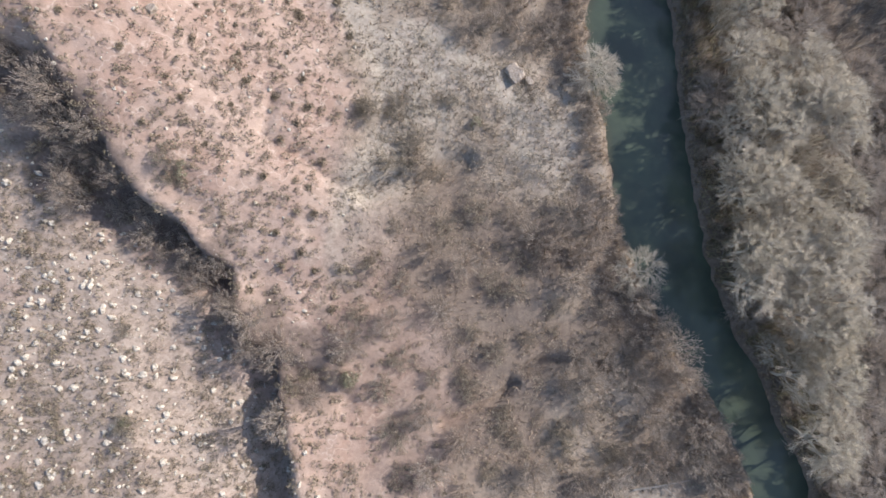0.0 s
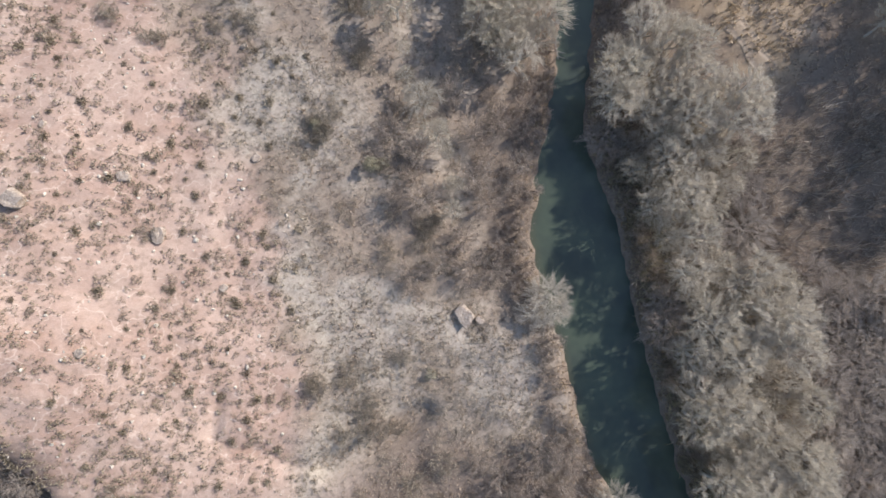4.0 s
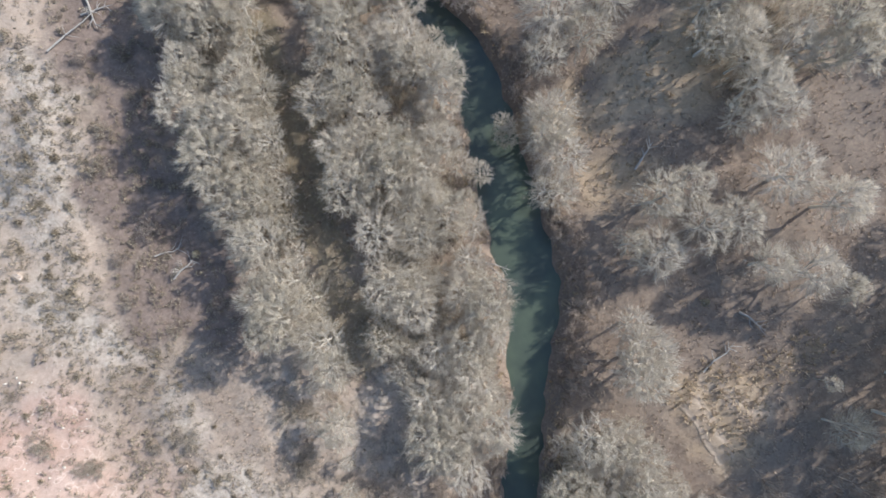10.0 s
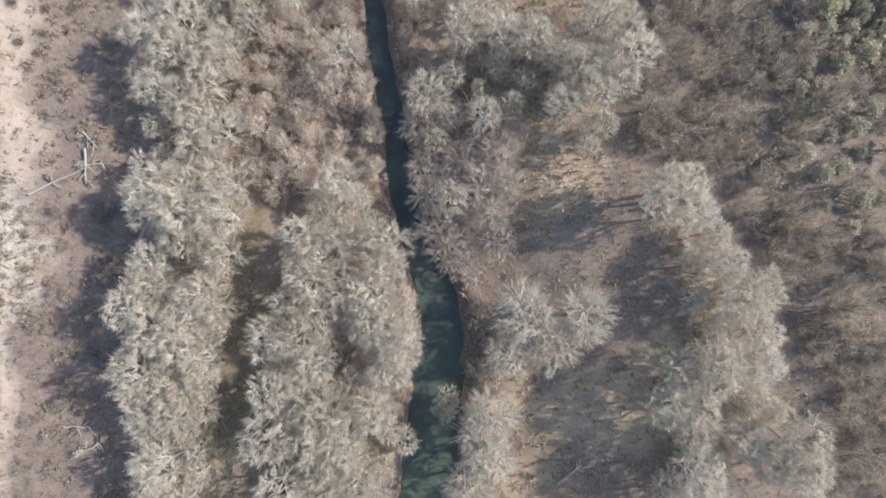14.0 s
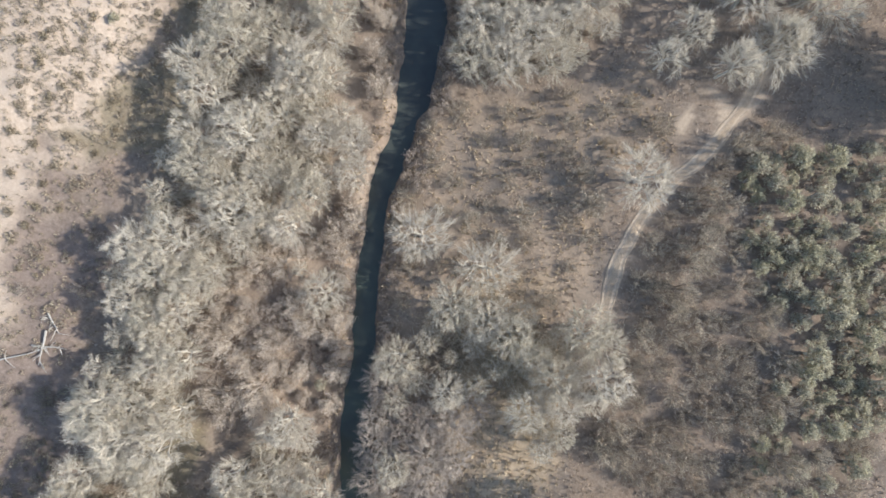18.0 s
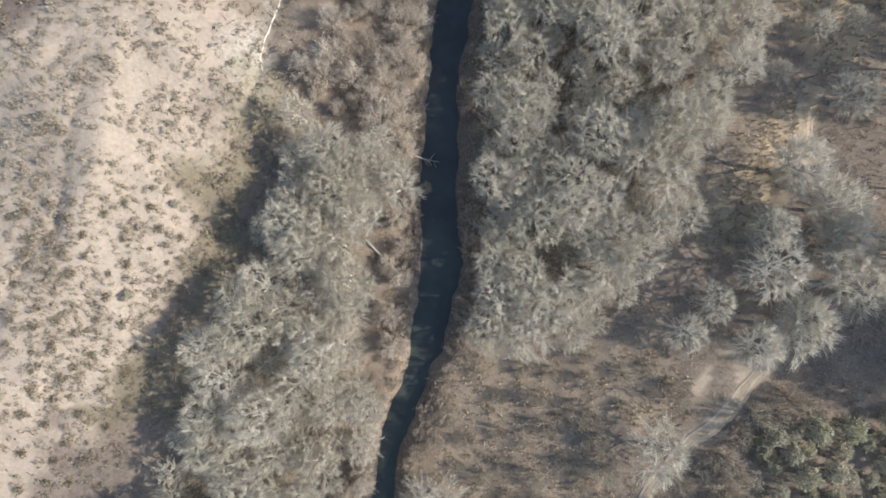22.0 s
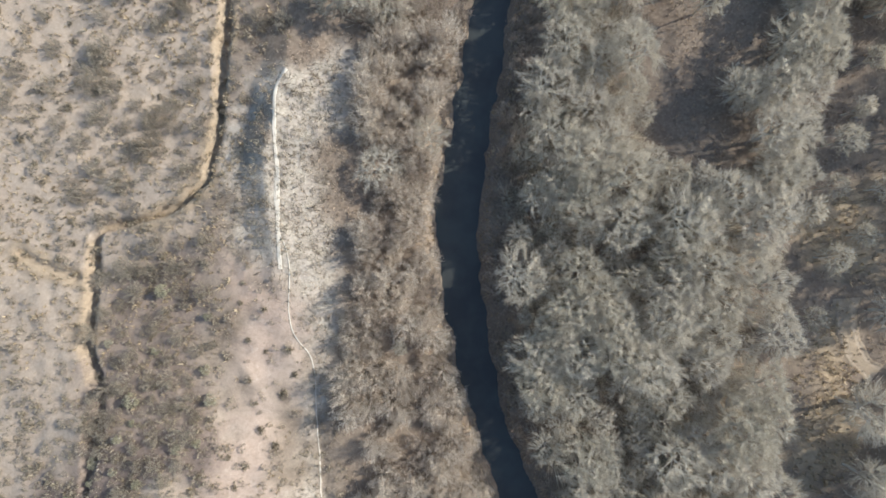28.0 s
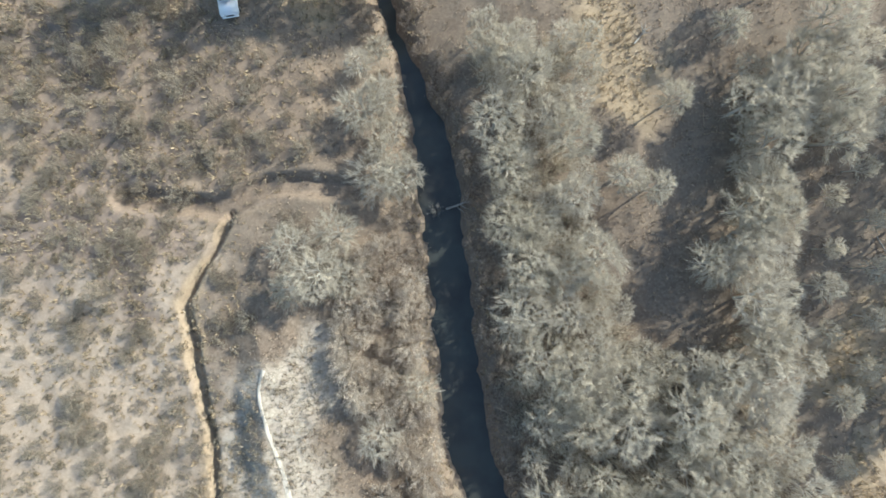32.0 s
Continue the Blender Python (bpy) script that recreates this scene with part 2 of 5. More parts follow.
GROVE_EAST_MID = [(-35.1, 156.2), (-33, 163.8), (-13.6, 177.5), (-13.2, 168.4), (-9.3, 162.4), (-9.8, 151.8), (-8.1, 149.3), (-3.7, 144.5), (-6.6, 139.6), (-5, 137.1), (-6.1, 130.6), (-9.7, 127), (-13.8, 124.4), (-20, 130.9), (-24.6, 136), (-31.9, 148.8)]
GROVE_EAST_HIGH = [(-38.9, 172.7), (-36.1, 188.2), (-30.7, 189.1), (-29.2, 181.8), (-28.7, 174.8), (-21.5, 174.4), (-18.4, 166.8), (-13.3, 170.6), (-10.1, 162), (-7.2, 148.3), (-32.4, 145), (-34.6, 153.6), (-37.5, 163)]
GROVE_EAST_TOP = [(-43.9, 204.1), (-29, 204.4), (-30.5, 194.4), (-29.6, 187.9), (-27.1, 182), (-26.6, 176.5), (-19.1, 172.6), (-18.2, 161.7), (-38.6, 161), (-40, 169.8), (-39.5, 179.5), (-39.5, 189.3), (-41, 195.2)]
STRIP_EAST_TOP = [(-16.8, 201.6), (-12.1, 199.6), (-11.8, 183.5), (-12.5, 169.5), (-14.1, 165.6), (-17.1, 168.6), (-17.5, 184.5)]
FAR_EAST_TOP = [(-13.2, 200.6), (-4.4, 202.8), (-4.6, 191.6), (-10.7, 191.5)]
BANK_TOP_WEST = [(-53.7, 201), (-49.3, 203), (-48.3, 197.6), (-46.9, 189.3), (-48.8, 186.3), (-53.2, 187.8), (-51.2, 191.7)]
CLUMP_TOP_WEST = [(-57.8, 183.5), (-52.4, 183.5), (-50.9, 179.5), (-53.3, 176), (-56.8, 176.5), (-58.7, 181)]
GROVE_EAST_LOW = [(14.1, 49.1), (18.7, 47.5), (19.1, 49.4), (23.3, 49.6), (23.8, 46), (27.5, 42.6), (28, 37.2), (14.9, 36.6), (13.9, 40.2), (14.2, 44.6)]
GROVE_EAST_START = [(17.7, 41.1), (28.8, 41.3), (28.8, 32.4), (24.4, 28.5), (31.3, 25.8), (32.4, 19.8), (35.7, 14.8), (35.2, 0.8), (28.6, 0.8), (25.4, 7.7), (21.6, 12.9), (24, 18.3), (20.2, 26.6), (16.6, 33.7)]
GROVE_EAST_FIRST = [(21.4, 18), (27.5, 26), (33.1, 27.1), (36.6, -9.9), (33.7, -10.4), (28.2, -1), (23.1, 4.3), (19, 11.4)]
THICKET_WEST_LOW = [(-3.9, 40.7), (11.5, 43.1), (9.9, 37.7), (9.8, 32.4), (6.3, 30.3), (9.3, 24.7), (6.3, 23.1), (-3.6, 23.0), (-4.2, 29.6)]
THICKET_WEST_FIRST = [(13.1, 3.4), (17.3, 4.7), (20, 1.8), (22.1, -2.5), (25.4, -6.5), (26.2, -9), (21.6, -9.8), (15.2, -3.7)]
THICKET_SHORE_FIRST = [(6.6, 6.2), (13.4, 11.0), (14.5, 6.7), (19.8, 0.8), (25.4, -7.7), (28.4, -12.8), (13.7, -15.4), (10.5, -7.6), (13.7, -3.2)]
THICKET_MID_EAST = [(-15.1, 121.4), (-9.4, 126.5), (0.3, 136.9), (7.6, 131.9), (1.9, 126.2), (6.1, 119.7), (6.6, 110.7), (-5.5, 101.7), (-12.2, 111.3)]
WOOD_MID_EAST = [(-6.1, 101.3), (-0.7, 104), (4.3, 99), (-1.7, 94.7)]
WOOD_TRACK = [(6, 110.1), (9.7, 115.4), (13.6, 112), (14.1, 106.1), (10, 103.1)]
BAND_EAST_MID = [(15.8, 99.5), (22.4, 102.3), (27.9, 97.9), (32.3, 94.8), (34.9, 89.4), (39.1, 86.9), (41.2, 80.9), (30.1, 76.1), (25.1, 82.4), (26.6, 88.3), (22.5, 96.3)]
BAND_EAST_UP = [(-4.7, 104.7), (-3.1, 108.8), (12, 115.3), (15.4, 102.1), (13.3, 99), (9.1, 102.8), (4.4, 100.8), (-1.1, 98.5), (-4.5, 101.5)]
EVERGREEN_EAST = [(12.6, 135), (18.3, 140.8), (22.5, 146.8), (39.7, 122.9), (31, 116.6), (26.1, 125.2), (21, 125.5), (15.7, 129.8)]
BRUSH_EAST = [(9.7, 122.4), (10.1, 138.1), (15.6, 142.3), (15.4, 130.9), (21.4, 125.7), (31.5, 116.6), (19.2, 107.7), (12.9, 115.3)]
BRUSH_EAST_FAR = [(13.6, 116.8), (35.2, 127.3), (44.6, 100.8), (36.3, 96.2), (29.3, 100.5), (24.3, 104.3), (16.9, 103.6)]
EVERGREEN_WEST = [(-72.1, 127.9), (-59.3, 139.2), (-57.9, 138.3), (-60.5, 130.2), (-62.0, 124.3), (-63.1, 116.8)]
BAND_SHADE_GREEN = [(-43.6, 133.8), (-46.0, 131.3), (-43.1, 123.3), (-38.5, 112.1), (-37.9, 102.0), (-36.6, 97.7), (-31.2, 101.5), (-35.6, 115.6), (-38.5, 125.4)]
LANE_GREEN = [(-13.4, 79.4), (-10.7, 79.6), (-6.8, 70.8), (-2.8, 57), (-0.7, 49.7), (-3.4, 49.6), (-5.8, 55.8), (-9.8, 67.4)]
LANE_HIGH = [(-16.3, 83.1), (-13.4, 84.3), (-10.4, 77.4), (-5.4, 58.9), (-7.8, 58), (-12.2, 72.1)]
RED_FIRST = [(-44, 44), (-27.7, 49.1), (-19.2, 37.3), (-13.4, 28.1), (-12.2, 28.1), (-11.1, 25.1), (-11.8, 21.4), (-10.4, 20.1), (-11.1, 17.9), (-9.6, 15.6), (-9.9, 11.2), (-10.2, 7.3), (-9.4, 3.6), (-8.2, -1.0), (-6.3, -3.3), (-7.9, -5.4), (-10.8, -6.8), (-13.2, -6.0), (-16.7, -3.0), (-19.5, 0.0), (-23.2, 3.7), (-25.6, 6.2), (-26.8, 8.6), (-35.6, 9.7), (-46, 20)]
PALE_FIRST = [(-15.2, 42.6), (-7.9, 39.5), (-6.8, 33.2), (-10.7, 30.0), (-8.5, 21.9), (-3.6, 22.0), (5.3, 21.1), (11.2, 17.2), (11.1, 7.6), (8.7, 10.4), (1.4, 14.2), (-3.4, 12.2), (-7.9, -1.1), (-9.6, 6.4), (-7.4, 13.1), (-10.3, 17.9), (-12.5, 26.9)]
SCARP_SHADE = [(-37.2, 14.0), (-31.6, 11.7), (-26.4, 5.6), (-20.1, 1.0), (-16.6, -3.0), (-12.3, -6.8), (-6.7, -7.6), (-7.5, -12.3), (-10.7, -13.0), (-15.2, -8.4), (-19.5, -4.5), (-26.1, -1.0), (-31.1, 2.3), (-34.1, 6.1), (-36.7, 7.9)]
PALE_GREEN_FIRST = [(-37.7, 8.2), (-34.5, 5.3), (-30.9, 1.1), (-26.6, -1.5), (-20.0, -4.6), (-15.9, -9.5), (-10.0, -14.1), (-6.2, -18.8), (-30.5, -23.1)]
PALE_LOW = [(-27.2, 77.9), (-29.3, 67.0), (-26.2, 55.7), (-19.1, 51.9), (-13.8, 45.1), (-7.3, 38.6), (-8.9, 33.5), (-18.4, 33.1), (-17.5, 42.0), (-22.3, 48.7), (-28.5, 52.5), (-33.8, 57.3), (-35.5, 77.4)]
RED_LOW = [(-34.7, 49.2), (-27.6, 52.5), (-25.7, 48.7), (-30.8, 43.6), (-21.3, 42.1), (-15.2, 33.8), (-31.0, 32.9)]
PINK_MID = [(-53.7, 110.5), (-40.5, 121.1), (-37.8, 111.2), (-35.8, 102.4), (-34.7, 89.4), (-32.6, 82.2)]
RED_HIGH = [(-60.9, 153.7), (-55.1, 152.2), (-51.4, 146.3), (-51.1, 141.1), (-51.3, 134.3), (-54.4, 134.0), (-57.3, 141.9), (-58.7, 148.6)]
PALE_HIGH = [(-61.3, 171.4), (-56.4, 174.3), (-54.6, 169.4), (-53.6, 164.1), (-52.6, 158.8), (-50.6, 153.9), (-48.9, 147.9), (-47.7, 141.8), (-48.1, 142.4), (-46.3, 135.3), (-45.5, 131.3), (-45.3, 128.8), (-48.4, 134.5), (-51.2, 142.2), (-52.7, 147.2), (-50.8, 141.1), (-51.0, 146.4), (-52.5, 148.2), (-55.3, 152.7), (-60.6, 154.4), (-62.5, 158.7), (-64.6, 164.7), (-61.3, 169.7)]
TAN_HIGH = [(-86.8, 190.9), (-71.4, 192.3), (-67.5, 181.9), (-65.4, 166.2), (-74.5, 158.2), (-73.6, 145.9), (-82.2, 145.4)]
SCRUB_TOP = [(-85.8, 205.9), (-66.5, 206.4), (-61.1, 203.1), (-56.2, 200.9), (-56.1, 188.4), (-68.5, 187.8), (-67.9, 183.6), (-72.5, 176.2), (-85.4, 180.4)]
SCRUB_TOP_LOW = [(-84.9, 180.4), (-72.2, 176.2), (-68.0, 174.1), (-65.5, 159.5), (-84.6, 159.8)]
SCRUB_HIGH = [(-80.5, 172.8), (-69.2, 176.2), (-64.5, 160.9), (-71.9, 153.3), (-72.2, 149.0), (-61.7, 151.9), (-59.3, 146.1), (-55.3, 132.3), (-64.1, 129.9), (-72.2, 149.0), (-80.4, 156.4)]
EDGE_BAND_LOW = [(-27.8, 74.9), (-22.8, 78.5), (-18.8, 67.8), (-16.5, 60.9), (-12.7, 53.3), (-21.1, 52.3), (-25.2, 56.8), (-27.7, 67.3)]
EDGE_BAND = [(-38.5, 95.9), (-33.0, 98.2), (-15.2, 55.7), (-21.1, 53.5), (-29.7, 76.4)]
EDGE_BAND_MID = [(-41.3, 121.2), (-39.8, 122.4), (-36.1, 110.4), (-33.3, 105.2), (-29.6, 91.1), (-26.1, 80.4), (-27.6, 74.3), (-31.3, 79.0), (-35.2, 88.7), (-35.6, 96.8), (-37.0, 104.4), (-38.4, 112.0)]
BRUSH_EAST_LOW = [(35.8, 95.4), (45.2, 101), (52.1, 81.4), (45.9, 79.1), (42.5, 87)]
FAR_EAST_LOW = [(-11.3, 191.8), (-3.4, 191.9), (-4, 159.8), (-16.5, 160.1), (-12.7, 172.3)]
BRUSH_WEST_FIRST = [(-6.9, -8.1), (-7.2, 2.8), (-0.2, 8.7), (8.1, 7.7), (14.0, -3.3), (12.7, -7.5), (14.6, -15.7), (-6.3, -19.3), (-3.2, -13.1)]
BANK_HIGH = [(-55.8, 180.8), (-49.9, 185.1), (-45.9, 180.7), (-43.9, 162.9), (-41, 154.6), (-36.6, 146.6), (-35.4, 142.3), (-47.6, 140.7), (-50.1, 150.1), (-50.8, 161.9), (-54.3, 171.2)]
EVERGREEN_HIGH = [(26, 123), (34.8, 126.8), (43.2, 103.1), (36.6, 102.2), (29.8, 109.4)]
BANK_BEND = [(-3.3, 98.4), (4.5, 101.7), (9.8, 91.2), (8, 87.2), (4, 86.1), (-0.3, 91.1)]
LAWN_TOP = [(-60.9, 206.8), (-54.3, 207), (-54.8, 203.6), (-56.5, 200.8), (-57.6, 203.6)]
ORANGE_EAST = [(-9.6, 171), (-2.7, 177.8), (-2.3, 168.4), (-7.4, 167.7)]
ORANGE_EAST_LOW = [(-5.1, 161), (-3.5, 164.9), (-0.5, 159.3), (1.2, 152.4), (-0.6, 145.7), (-2.8, 147), (-4.9, 152.3)]
TAN_EAST = [(-2.8, 111.8), (3.5, 114.4), (14.5, 101.7), (17.6, 97), (12.2, 92.4), (8.3, 93.2), (7.7, 97.7), (-1.5, 108.6)]
BROWN_FIELD = [(11.2, 74.3), (18.8, 82), (25.8, 87.1), (28.3, 82.2), (28.9, 79), (16.8, 71.9), (18.4, 67.9), (25.6, 70.6)]
TAN_LOW_EAST = [(25.3, 51), (31.2, 53.4), (37.2, 56.4), (41.5, 56.6), (35, 49.3), (31.8, 43.9), (28.6, 46.9)]
TAN_TOP_EAST = [(-30.7, 207.4), (-26.2, 207.5), (-23.3, 200.1), (-24.5, 195), (-29.6, 197.2)]
TRACK = [(8.9, 145.7), (9.0, 143.7), (9.5, 140.5), (9.4, 137.7), (9.3, 134.1), (8.4, 130.0), (8.1, 124.9), (8.5, 121.1), (9.7, 117.8), (10.8, 114.5)]
TRACK_SPUR = [(9.6, 134.7), (8.9, 138.0), (7.2, 139.5), (5.6, 139.3), (5.3, 137.3), (6.0, 134.4)]
TRACK_LOW_A = [(28, 49.5), (29.7, 47), (31.8, 43.9)]
TRACK_LOW_B = [(29.1, 51.2), (31.8, 49.7), (35, 48.8)]
TRACK_HIGH = [(-2.9, 165.5), (-1.9, 162.8), (-0.4, 160.2), (2, 158.9)]
FOOTPATH = [(-60.4, 171.5), (-60.7, 169.3), (-59.5, 164.8), (-58.3, 161.4), (-57.1, 157.5), (-55.7, 153.6)]
FOOTPATH_LOW = [(-58.6, 161.6), (-57.2, 157.6), (-55.4, 154.9), (-53.5, 149.1), (-50.8, 146.4), (-49.3, 141.9), (-47.9, 138.0), (-46.5, 134.1), (-45.2, 132.5)]
ARROYO = [(-64.4, 185.5), (-65.4, 183.0), (-67.1, 179.9), (-68.3, 177.2), (-67.7, 174.6), (-67.1, 171.4), (-66.2, 168.2), (-65.5, 165.5), (-65.2, 162.6), (-64.8, 159.7), (-66.4, 157.1), (-69.5, 154.6), (-72.9, 152.9), (-73.1, 151.4), (-72.2, 149.0), (-70.7, 145.3), (-70.2, 142.9), (-68.6, 140.9), (-67.0, 138.4), (-66.6, 135.7), (-66.6, 137.2), (-66.3, 134.7), (-66.0, 131.7), (-65.7, 129.7)]
WASH = [(-74.0, 187.3), (-69.4, 186.9), (-66.2, 186.4), (-64.0, 186.8), (-62.4, 188.0), (-59.6, 188.7), (-56.4, 188.6), (-53.1, 188.3), (-48.8, 188.8)]
SCRUB_DARK = [(-70.8, 145.5), (-67.2, 153.4), (-63.1, 155.5), (-61.2, 151.7), (-59.0, 145.7), (-56.9, 139.1), (-59.1, 133.9), (-64.3, 129.5), (-66.4, 130.1), (-67.7, 137.1)]
ARROYO_SIDE = [(-79.0, 148.7), (-76.1, 148.2), (-73.4, 148.1)]
GULLY_FIRST = [(-15.9, 13.0), (-16.3, 9.8), (-15.8, 9.1), (-13.8, 8.6), (-10.6, 7.1), (-7.8, 6.4)]
CREST = [(-50.5, 145.3), (-45.7, 133), (-42.7, 124.9)]
HOLLOW_GREY = [(-7.4, 6.7), (-3.6, 8.1), (0.3, 11.1)]
HOLLOW_FOOT = [(-12.6, -8.7), (-9.7, -9.9), (-6.1, -10.7)]
BANK_CRACK = [(7.9, 5.0), (9.9, 4.8), (11.0, 3.8), (12.0, 3.7)]
BANK_LEDGE = [(9.5, -5.9), (10.8, -5.0), (13.6, -5.0), (15.6, -4.4)]
RED_LEDGE = [(2.7, -11.8), (4.9, -10.4), (7.3, -8.8), (8.1, -7.4)]
RIDGE_LINES = [(-54.1, 121.5), (-50.9, 115.5), (-48.8, 110.1), (-48.9, 105.0), (-47.8, 100.8)]
RAVINE = [(-60, 16), (-42, 11), (-31.8, 11.2), (-29.9, 8.1), (-27.6, 6.1), (-25.6, 3.1), (-23.1, 0.8), (-20.5, -1.0), (-17.6, -2.6), (-15.4, -6.5), (-12.4, -10.2), (-10.5, -17), (-8, -26), (-8, -90), (-90, -90), (-90, 20)]
LONE_TREES_A = [(22.1, 52.2, 2.9, 6), (21.3, 56.4, 1.8, 6), (23, 67.8, 2.5, 6), (25.9, 69.2, 2.5, 6), (23.6, 62.9, 2.8, 6), (27.5, 65.5, 2.8, 6), (30.4, 66.2, 2.3, 6), (21.1, 63.7, 1.8, 6), (34.3, 70.4, 3, 6), (38.3, 68.1, 2.8, 6), (33.3, 76.4, 2.8, 6), (36.8, 62.1, 2.8, 6), (32.9, 62.4, 2.3, 6), (39.7, 60.8, 1.8, 6), (29.8, 75.2, 2.1, 6), (13, 73.7, 2.9, 6), (13.7, 68.5, 2.8, 6), (9.4, 74.6, 1.2, 4), (7, 69.7, 1.5, 4), (40.1, 48.4, 2.1, 6), (39.2, 52.1, 1.6, 6), (12.9, 84.9, 3.3, 6), (12.5, 80.6, 2.4, 6), (16.3, 83.1, 2.4, 6)]
LONE_TREES_B = [(13.3, 74.7, 2.9, 6), (14.5, 71.6, 2.4, 6), (9.6, 73.5, 1.3, 4), (0.9, 103.2, 1.5, 5), (2.5, 100.5, 2, 5), (2.6, 92.1, 1.7, 5), (17.9, 86.8, 3, 5), (-12.3, 101, 2.2, 6), (-15.2, 101.4, 1.7, 6), (-0.7, 76.9, 1.4, 6), (-1.4, 111.8, 2.8, 5), (-8.2, 110.6, 2.8, 5), (5.4, 127.4, 3, 5), (-9.3, 137.5, 3, 6), (-8.2, 131.2, 2.4, 6), (2.9, 147.2, 3.3, 7), (9.3, 150.3, 3.1, 7), (5.7, 153.4, 2.8, 7), (7.7, 145.1, 2.4, 7), (0.8, 141.5, 2, 6), (-8.1, 143.8, 2.4, 6), (10.3, 154.4, 2.4, 7), (-1.2, 155.7, 3.3, 7), (3.7, 154.8, 3.3, 7)]
LONE_TREES_C = [(8, 144.4, 3.3, 7), (5.6, 140.5, 2.4, 7), (6.8, 152, 2.8, 7), (0.5, 150, 2.2, 6), (0.3, 137.7, 2.2, 6), (-0.4, 165, 2.4, 6), (-27.1, 133.8, 1.3, 4), (-19.2, 181.1, 2.4, 6), (-13.6, 183.1, 2.4, 6), (-8.2, 182.4, 1.5, 6), (-13.6, 178.9, 2.2, 6), (-50, 165.2, 2.1, 4), (-43.5, 149.7, 1.5, 5), (-46.4, 169.5, 1.8, 4), (-32.9, 155.3, 1.5, 5), (-58, 182.7, 2.6, 4), (-53.9, 183.9, 2.6, 4), (-57.9, 178.9, 2.1, 4), (-53.3, 179.7, 2.1, 4), (-18.3, 181, 2.3, 6), (-27.6, 189.1, 2.2, 6), (-24.8, 188.1, 2, 6), (-8.3, 182.5, 1.6, 6), (-22.9, 196.3, 1.9, 6)]
LONE_TREES_D = [(-50.5, 189.2, 2.5, 5), (-51.6, 195.3, 2.5, 5), (-13.4, 198.5, 2.2, 6), (-17.6, 203.1, 1.9, 6), (11.3, 21.7, 2.5, 3), (-1.4, 39, 2.1, 4), (0.1, 35.9, 1.8, 4), (2.2, 31.8, 1.5, 3), (17.4, 4.4, 2.2, 3), (10.8, 21.5, 2.8, 3), (22.6, 53.9, 3.2, 6)]
LONE_TREES_E = [(-7.1, 52.7, 1.5, 4), (-6.6, 49.7, 1.4, 4), (-6.2, 46.7, 1.4, 4), (-4.8, 45.1, 1.2, 4), (-3.3, 43.4, 1.6, 4), (-2.9, 41.0, 1.4, 4), (-0.8, 39.4, 1.5, 4), (0.4, 36.8, 1.5, 4), (1.2, 34.5, 1.3, 4), (1.6, 31.7, 1.7, 4), (2.0, 29.4, 1.6, 4)]
LONE_TREES = LONE_TREES_A + LONE_TREES_B + LONE_TREES_C + LONE_TREES_D + LONE_TREES_E
BIG_BUSHES_A = [(-77.7, 166.4, 3.2), (-71.2, 164.2, 2.9), (-77.8, 176.0, 2.9), (-71.9, 181.8, 3.2), (-75.9, 180.6, 2.6), (-65.2, 179.6, 2.6), (-63.9, 175.5, 2.4), (-75.2, 155.2, 2.4), (-71.2, 159.4, 2.4), (-66.7, 160.1, 1.8), (-72.4, 174.7, 2.4), (-82.2, 180.6, 2.6), (-65.1, 151.4, 2.4), (-68.6, 149.9, 2.1), (-63.0, 148.7, 1.8), (-65.4, 145.3, 2.1), (-72.3, 183.0, 4.5), (-75.9, 187.2, 2.6), (-65.6, 191.0, 2.9), (-68.8, 193.7, 2.6), (-79.4, 189.8, 2.6), (-82.0, 186.1, 2.6), (-60.3, 193.2, 2.6), (-72.4, 192.6, 2.9)]
BIG_BUSHES_B = [(-77.4, 192.4, 2.6), (-59.2, 185.7, 2.1), (-76.0, 198.9, 2.6), (-81.5, 198.8, 3.2), (-71.0, 205.0, 3.2), (-68.3, 203.3, 2.4), (-62.6, 198.0, 2.6), (-64.1, 194.2, 2.6), (-72.7, 173.6, 2.6), (-77.1, 168.0, 2.6), (-71.3, 162.3, 3.2), (-63.2, 176.2, 2.1), (-18.1, 45.1, 2.2), (-24.3, 42.7, 2), (-10.8, 36.5, 2.2), (-29.1, 44.4, 1.7), (-5.1, 32.9, 1.5), (-33.9, 51.9, 1.2), (-28.6, 47.0, 1.4), (-31.3, 48.1, 1.2), (-21.1, 49.0, 1.5), (-6.8, 42.8, 2), (-8.7, 47.3, 2.5), (-0.9, 27.8, 2.9)]
BIG_BUSHES_C = [(-3.6, 25.2, 2.5), (-7.7, 28.8, 2), (-3.4, 10.4, 2.9), (-10.7, 36.0, 2.2), (-4.2, 32.5, 1.9), (-21.8, 4.1, 1.4), (-6.3, 14.1, 1.7), (-9.1, 13.6, 1.7), (-32.9, 4.9, 1.4), (-22.2, 25.5, 1.2), (-1.5, 16.1, 1.9), (-5.7, -8.9, 1.6), (-4.4, 9.6, 2.6), (-8.6, 13.9, 1.4), (-21.8, 5.7, 1.2), (-16.8, 0.9, 1.2), (-22.3, -15.3, 1.6), (-24.2, -8.3, 1.2), (-8.9, -9.1, 2.8), (4.3, -8.1, 2.1), (5.3, 0.1, 2.3), (6.5, 3.7, 2.3), (10.2, -0.9, 2.3), (12.8, -10.7, 2.8)]
BIG_BUSHES_D = [(8.3, -11.5, 2.6), (18.5, -11.5, 2.3)]
BIG_BUSHES = BIG_BUSHES_A + BIG_BUSHES_B + BIG_BUSHES_C + BIG_BUSHES_D
